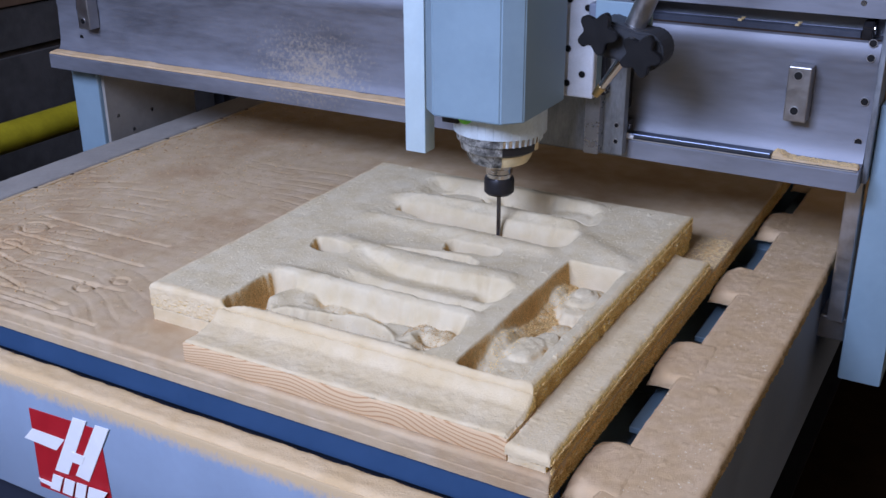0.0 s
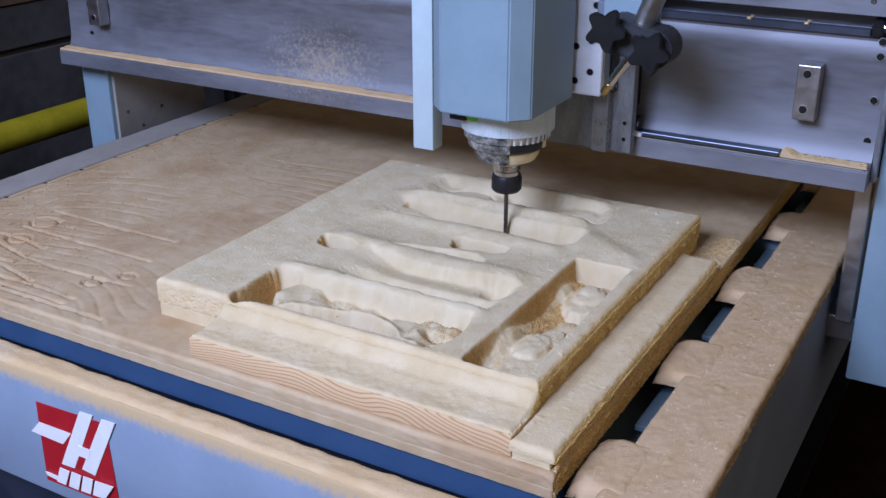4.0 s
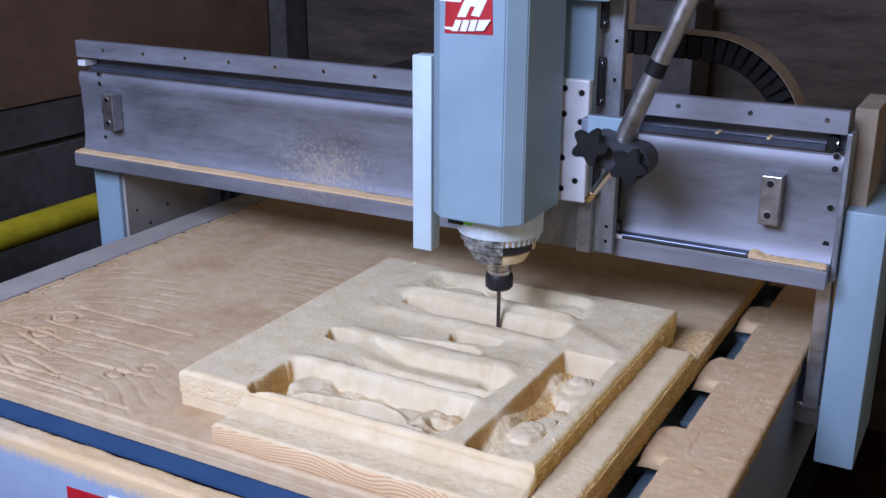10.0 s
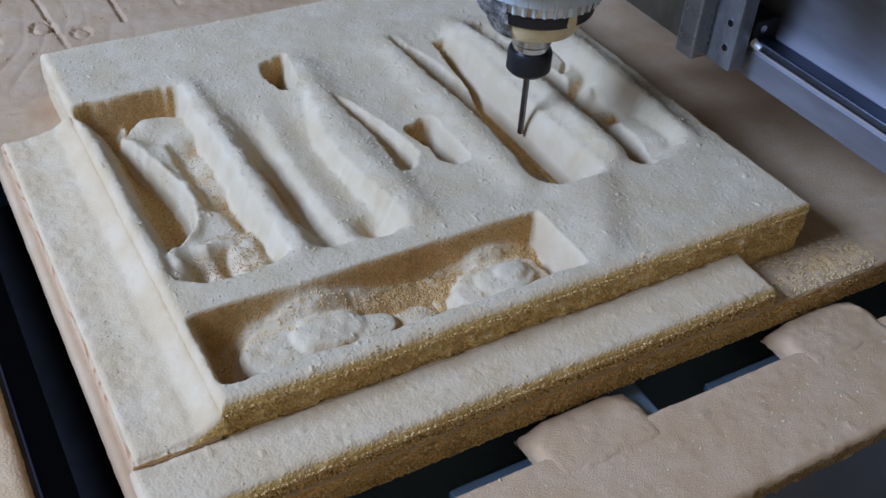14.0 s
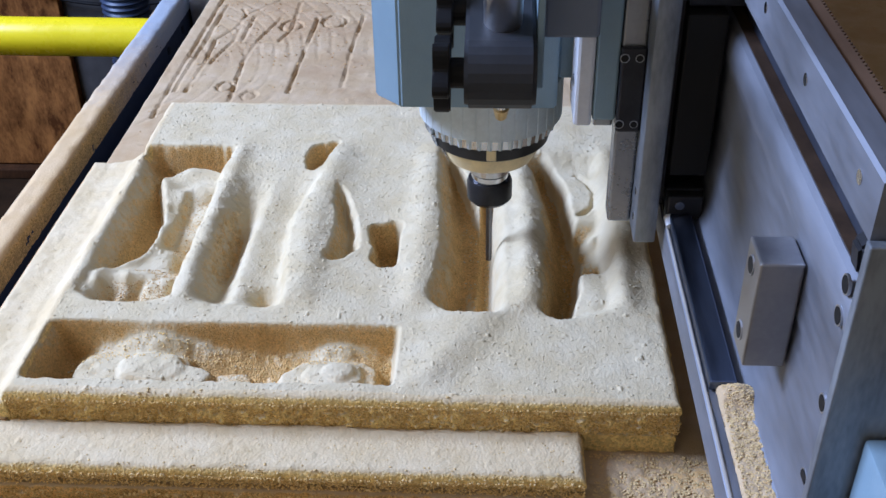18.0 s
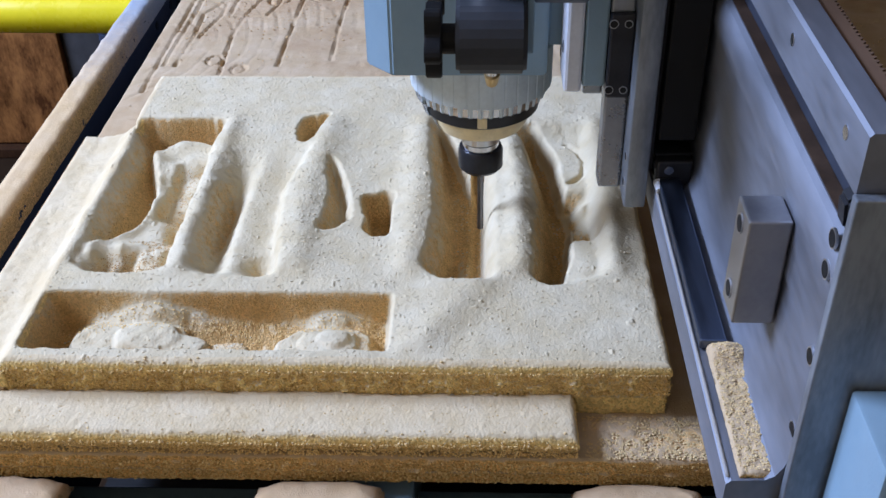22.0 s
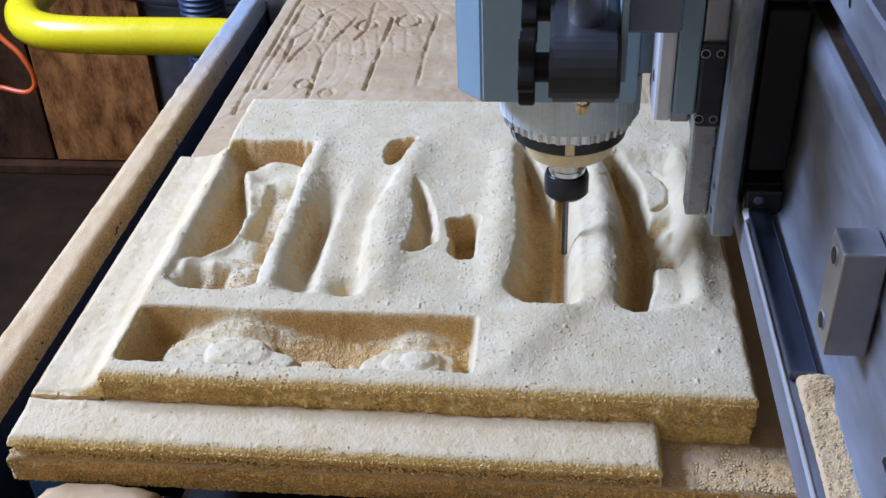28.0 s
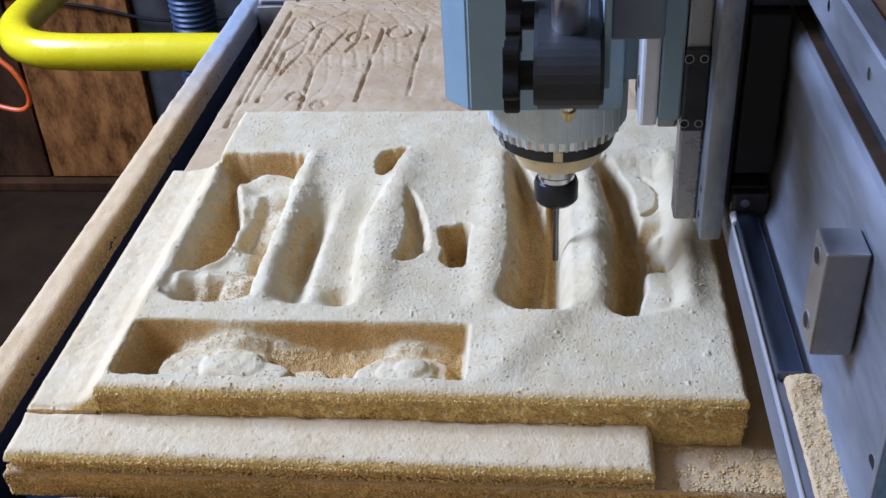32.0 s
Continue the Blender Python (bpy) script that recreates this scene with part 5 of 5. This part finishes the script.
part("side", box(-0.80, -0.585, 2.05, 2.2, FLOOR, 0.42, 0.004), BROWN, cabinet)


# loose crumbs and chips lying about
def crumbs(name, spots, mat, seed, label):
    """Many small angular chips in one mesh; spots are (x, y, z, size)."""
    pick = random.Random(seed)
    verts, faces = [], []
    for x, yy, z, r in spots:
        k = len(verts)
        turn = pick.uniform(0, 6.28)
        for a, h in ((0, 0), (2.1, 0), (4.2, 0), (1.0, 1), (3.1, 1), (5.2, 1)):
            q = r * pick.uniform(0.6, 1.1)
            verts.append((x + q * math.cos(a + turn), yy + q * math.sin(a + turn), z + (0.75 * h - 0.3) * r * pick.uniform(0.6, 1.1)))
        faces += [(k + 3, k + 4, k + 5), (k, k + 1, k + 3), (k + 1, k + 4, k + 3), (k + 1, k + 2, k + 4), (k + 2, k + 5, k + 4), (k + 2, k, k + 5), (k, k + 3, k + 5), (k + 2, k + 1, k)]
    me = bpy.data.meshes.new(name)
    me.from_pydata(verts, [], faces)
    me.materials.append(mat)
    bm = bmesh.new()
    bm.from_mesh(me)
    bmesh.ops.recalc_face_normals(bm, faces=bm.faces)
    bm.to_mesh(me)
    bm.free()
    return tagged(new(name, me), label, "sawdust", kind="stuff")


pick = random.Random(5)
xs, ys = np.array([pick.uniform(-0.552, -0.008) for k in range(6800)]), np.array([pick.uniform(0.008, 0.572) for k in range(6800)])
zs = hewn(xs, ys)
flat = np.hypot(hewn(xs + 0.003, ys) - hewn(xs - 0.003, ys), hewn(xs, ys + 0.003) - hewn(xs, ys - 0.003)) < 0.0025
spots = [(a, c, z, pick.choice((0.0006, 0.0007, 0.0009, 0.0011, 0.0015))) for a, c, z, ok in zip(xs, ys, zs, flat) if ok]
crumbs("slab_crumbs", spots, CRUMB, 6, "loose sawdust crumbs on the slab")


def edge_spots(x, top, r, y0, y1, drop, count):
    """Places for crumbs over a rounded edge along y and, ever fewer, down the side below it."""
    made = []
    for k in range(count):
        q, u = r * pick.random() ** 1.6, pick.random()
        down = 0.9 * r * (1 - math.sqrt(max(0.0, 1 - (1 - q / r) ** 2)))
        at = (x - q, top - down) if u < 0.6 else (x + 0.0004, top - 0.85 * r - drop * pick.random() ** 2)
        made.append((at[0], pick.uniform(y0, y1), at[1], pick.choice((0.0006, 0.0007, 0.0009, 0.0011, 0.0015))))
    return made


crumbs("rim_crumbs", edge_spots(0.0, 0.055, 0.008, 0.004, 0.576, 0.016, 260), CHIP, 11, "crumbs clinging along the slab's edge")
spots = edge_spots(0.0530, 0.0226, 0.0080, -0.066, 0.498, 0.008, 260)
spots += [(pick.uniform(0.006, 0.043), pick.uniform(-0.066, 0.498), 0.0228, pick.choice((0.0005, 0.0006, 0.0008))) for k in range(250)]
crumbs("strip_crumbs", spots, CHIP, 12, "crumbs on the dusty strip and its edge")
spots = [(pick.uniform(-0.44, 0.0), pick.uniform(-0.062, -0.02), 0.0306, pick.choice((0.0005, 0.0006, 0.0008))) for k in range(140)]
crumbs("batten_crumbs", spots, CRUMB, 13, "loose crumbs on the dusty batten")
spots = [(pick.uniform(0.096, 0.188), pick.uniform(-0.1, 0.9), -0.0225, pick.choice((0.0008, 0.001, 0.0016))) for k in range(600)]
crumbs("rail_crumbs", spots, CRUMB, 7, "loose sawdust crumbs on the side rail")
spots = [(pick.uniform(-1.10, -0.57), pick.uniform(-0.06, 1.2), 0.0003, pick.choice((0.001, 0.0014, 0.002))) for k in range(700)]
crumbs("board_crumbs", spots, SPOIL, 8, "scattered chips on the spoilboard")
xs, ys = np.array([pick.uniform(0.107, 0.221) for k in range(1200)]), np.array([pick.uniform(0.5765, 0.5975) for k in range(1200)])
spots = [(a, c, z, pick.choice((0.0005, 0.0006, 0.0008, 0.0011))) for a, c, z in zip(xs, ys, ledge(xs, ys))]
crumbs("ledge_crumbs", spots, CHIP, 14, "coarse chips heaped on the gantry ledge")
spots = [(pick.uniform(0.002, 0.053), pick.uniform(0.506, 0.64), 0.0004, pick.choice((0.0007, 0.0009, 0.0012, 0.0016))) for k in range(1300)]
crumbs("corner_crumbs", spots, CHIP, 15, "golden chips on the spoilboard's corner")


def side_spots(x, y0, y1, z0, z1, count):
    """Places for the coarse grains that crust an upright side."""
    return [(x + pick.uniform(-0.0006, 0.0004), pick.uniform(y0, y1), pick.uniform(z0, z1), pick.choice((0.0008, 0.0009, 0.0011, 0.0013))) for k in range(count)]


crumbs("slab_side_grains", side_spots(0.0006, 0.002, 0.578, 0.022, 0.0472, 5600), GRAINS, 16, "coarse golden grains crusting the slab's side")
crumbs("strip_side_grains", side_spots(0.0535, -0.069, 0.499, 0.001, 0.0145, 3200), GRAINS, 17, "coarse golden grains crusting the strip's side")
crumbs("board_side_grains", side_spots(0.0546, -0.073, 1.0, -0.029, -0.0055, 6500), GRAINS, 18, "coarse grains crusting the spoilboard's side")
xs, ys = np.array([pick.uniform(-0.097, -0.066) for k in range(1500)]), np.array([pick.uniform(0.016, 0.328) for k in range(1500)])
spots = [(a, c, z + 0.0002, pick.choice((0.0006, 0.0008, 0.0010))) for a, c, z in zip(xs, ys, hewn(xs, ys)) if pick.random() < (-0.064 - a) / 0.03]
crumbs("slot_grains", spots, GRAINS, 19, "golden grains banked along the cross slot")
xs, ys = np.array([pick.uniform(-0.43, -0.14) for k in range(2600)]), np.array([pick.uniform(0.02, 0.10) for k in range(2600)])
spots = [(a, c, z + 0.0001, pick.choice((0.0005, 0.0007, 0.0009))) for a, c, z in zip(xs, ys, hewn(xs, ys)) if z < 0.036]
xs, ys = np.array([pick.uniform(-0.205, -0.142) for k in range(1600)]), np.array([pick.uniform(0.026, 0.104) for k in range(1600)])
spots += [(a, c, z + 0.0001, pick.choice((0.0005, 0.0007, 0.0009))) for a, c, z in zip(xs, ys, hewn(xs, ys)) if z < 0.040]
crumbs("floor_grains", spots, BROWNGRAINS, 20, "brown grains on the floor of the first slot")
spots = [(0.0008, pick.uniform(0.003, 0.577), 0.0470 - 0.018 * pick.random() ** 1.3, pick.choice((0.0006, 0.0008, 0.0010))) for k in range(420)]
spots += [(0.0536, pick.uniform(-0.068, 0.498), 0.0145 - 0.008 * pick.random() ** 1.3, pick.choice((0.0006, 0.0007, 0.0009))) for k in range(320)]
crumbs("edge_crumbs", spots, CHIP, 21, "pale dust clinging below the edges of slab and strip")
xs, ys = [-1.10 + 0.32 * pick.random() ** 2 for k in range(1500)], [pick.uniform(-0.05, 0.95) for k in range(1500)]
crumbs("board_grains", [(a, c, 0.0004, pick.choice((0.0008, 0.001, 0.0013, 0.0017))) for a, c in zip(xs, ys)], BROWNGRAINS, 22, "brown chips strewn along the spoilboard's border")
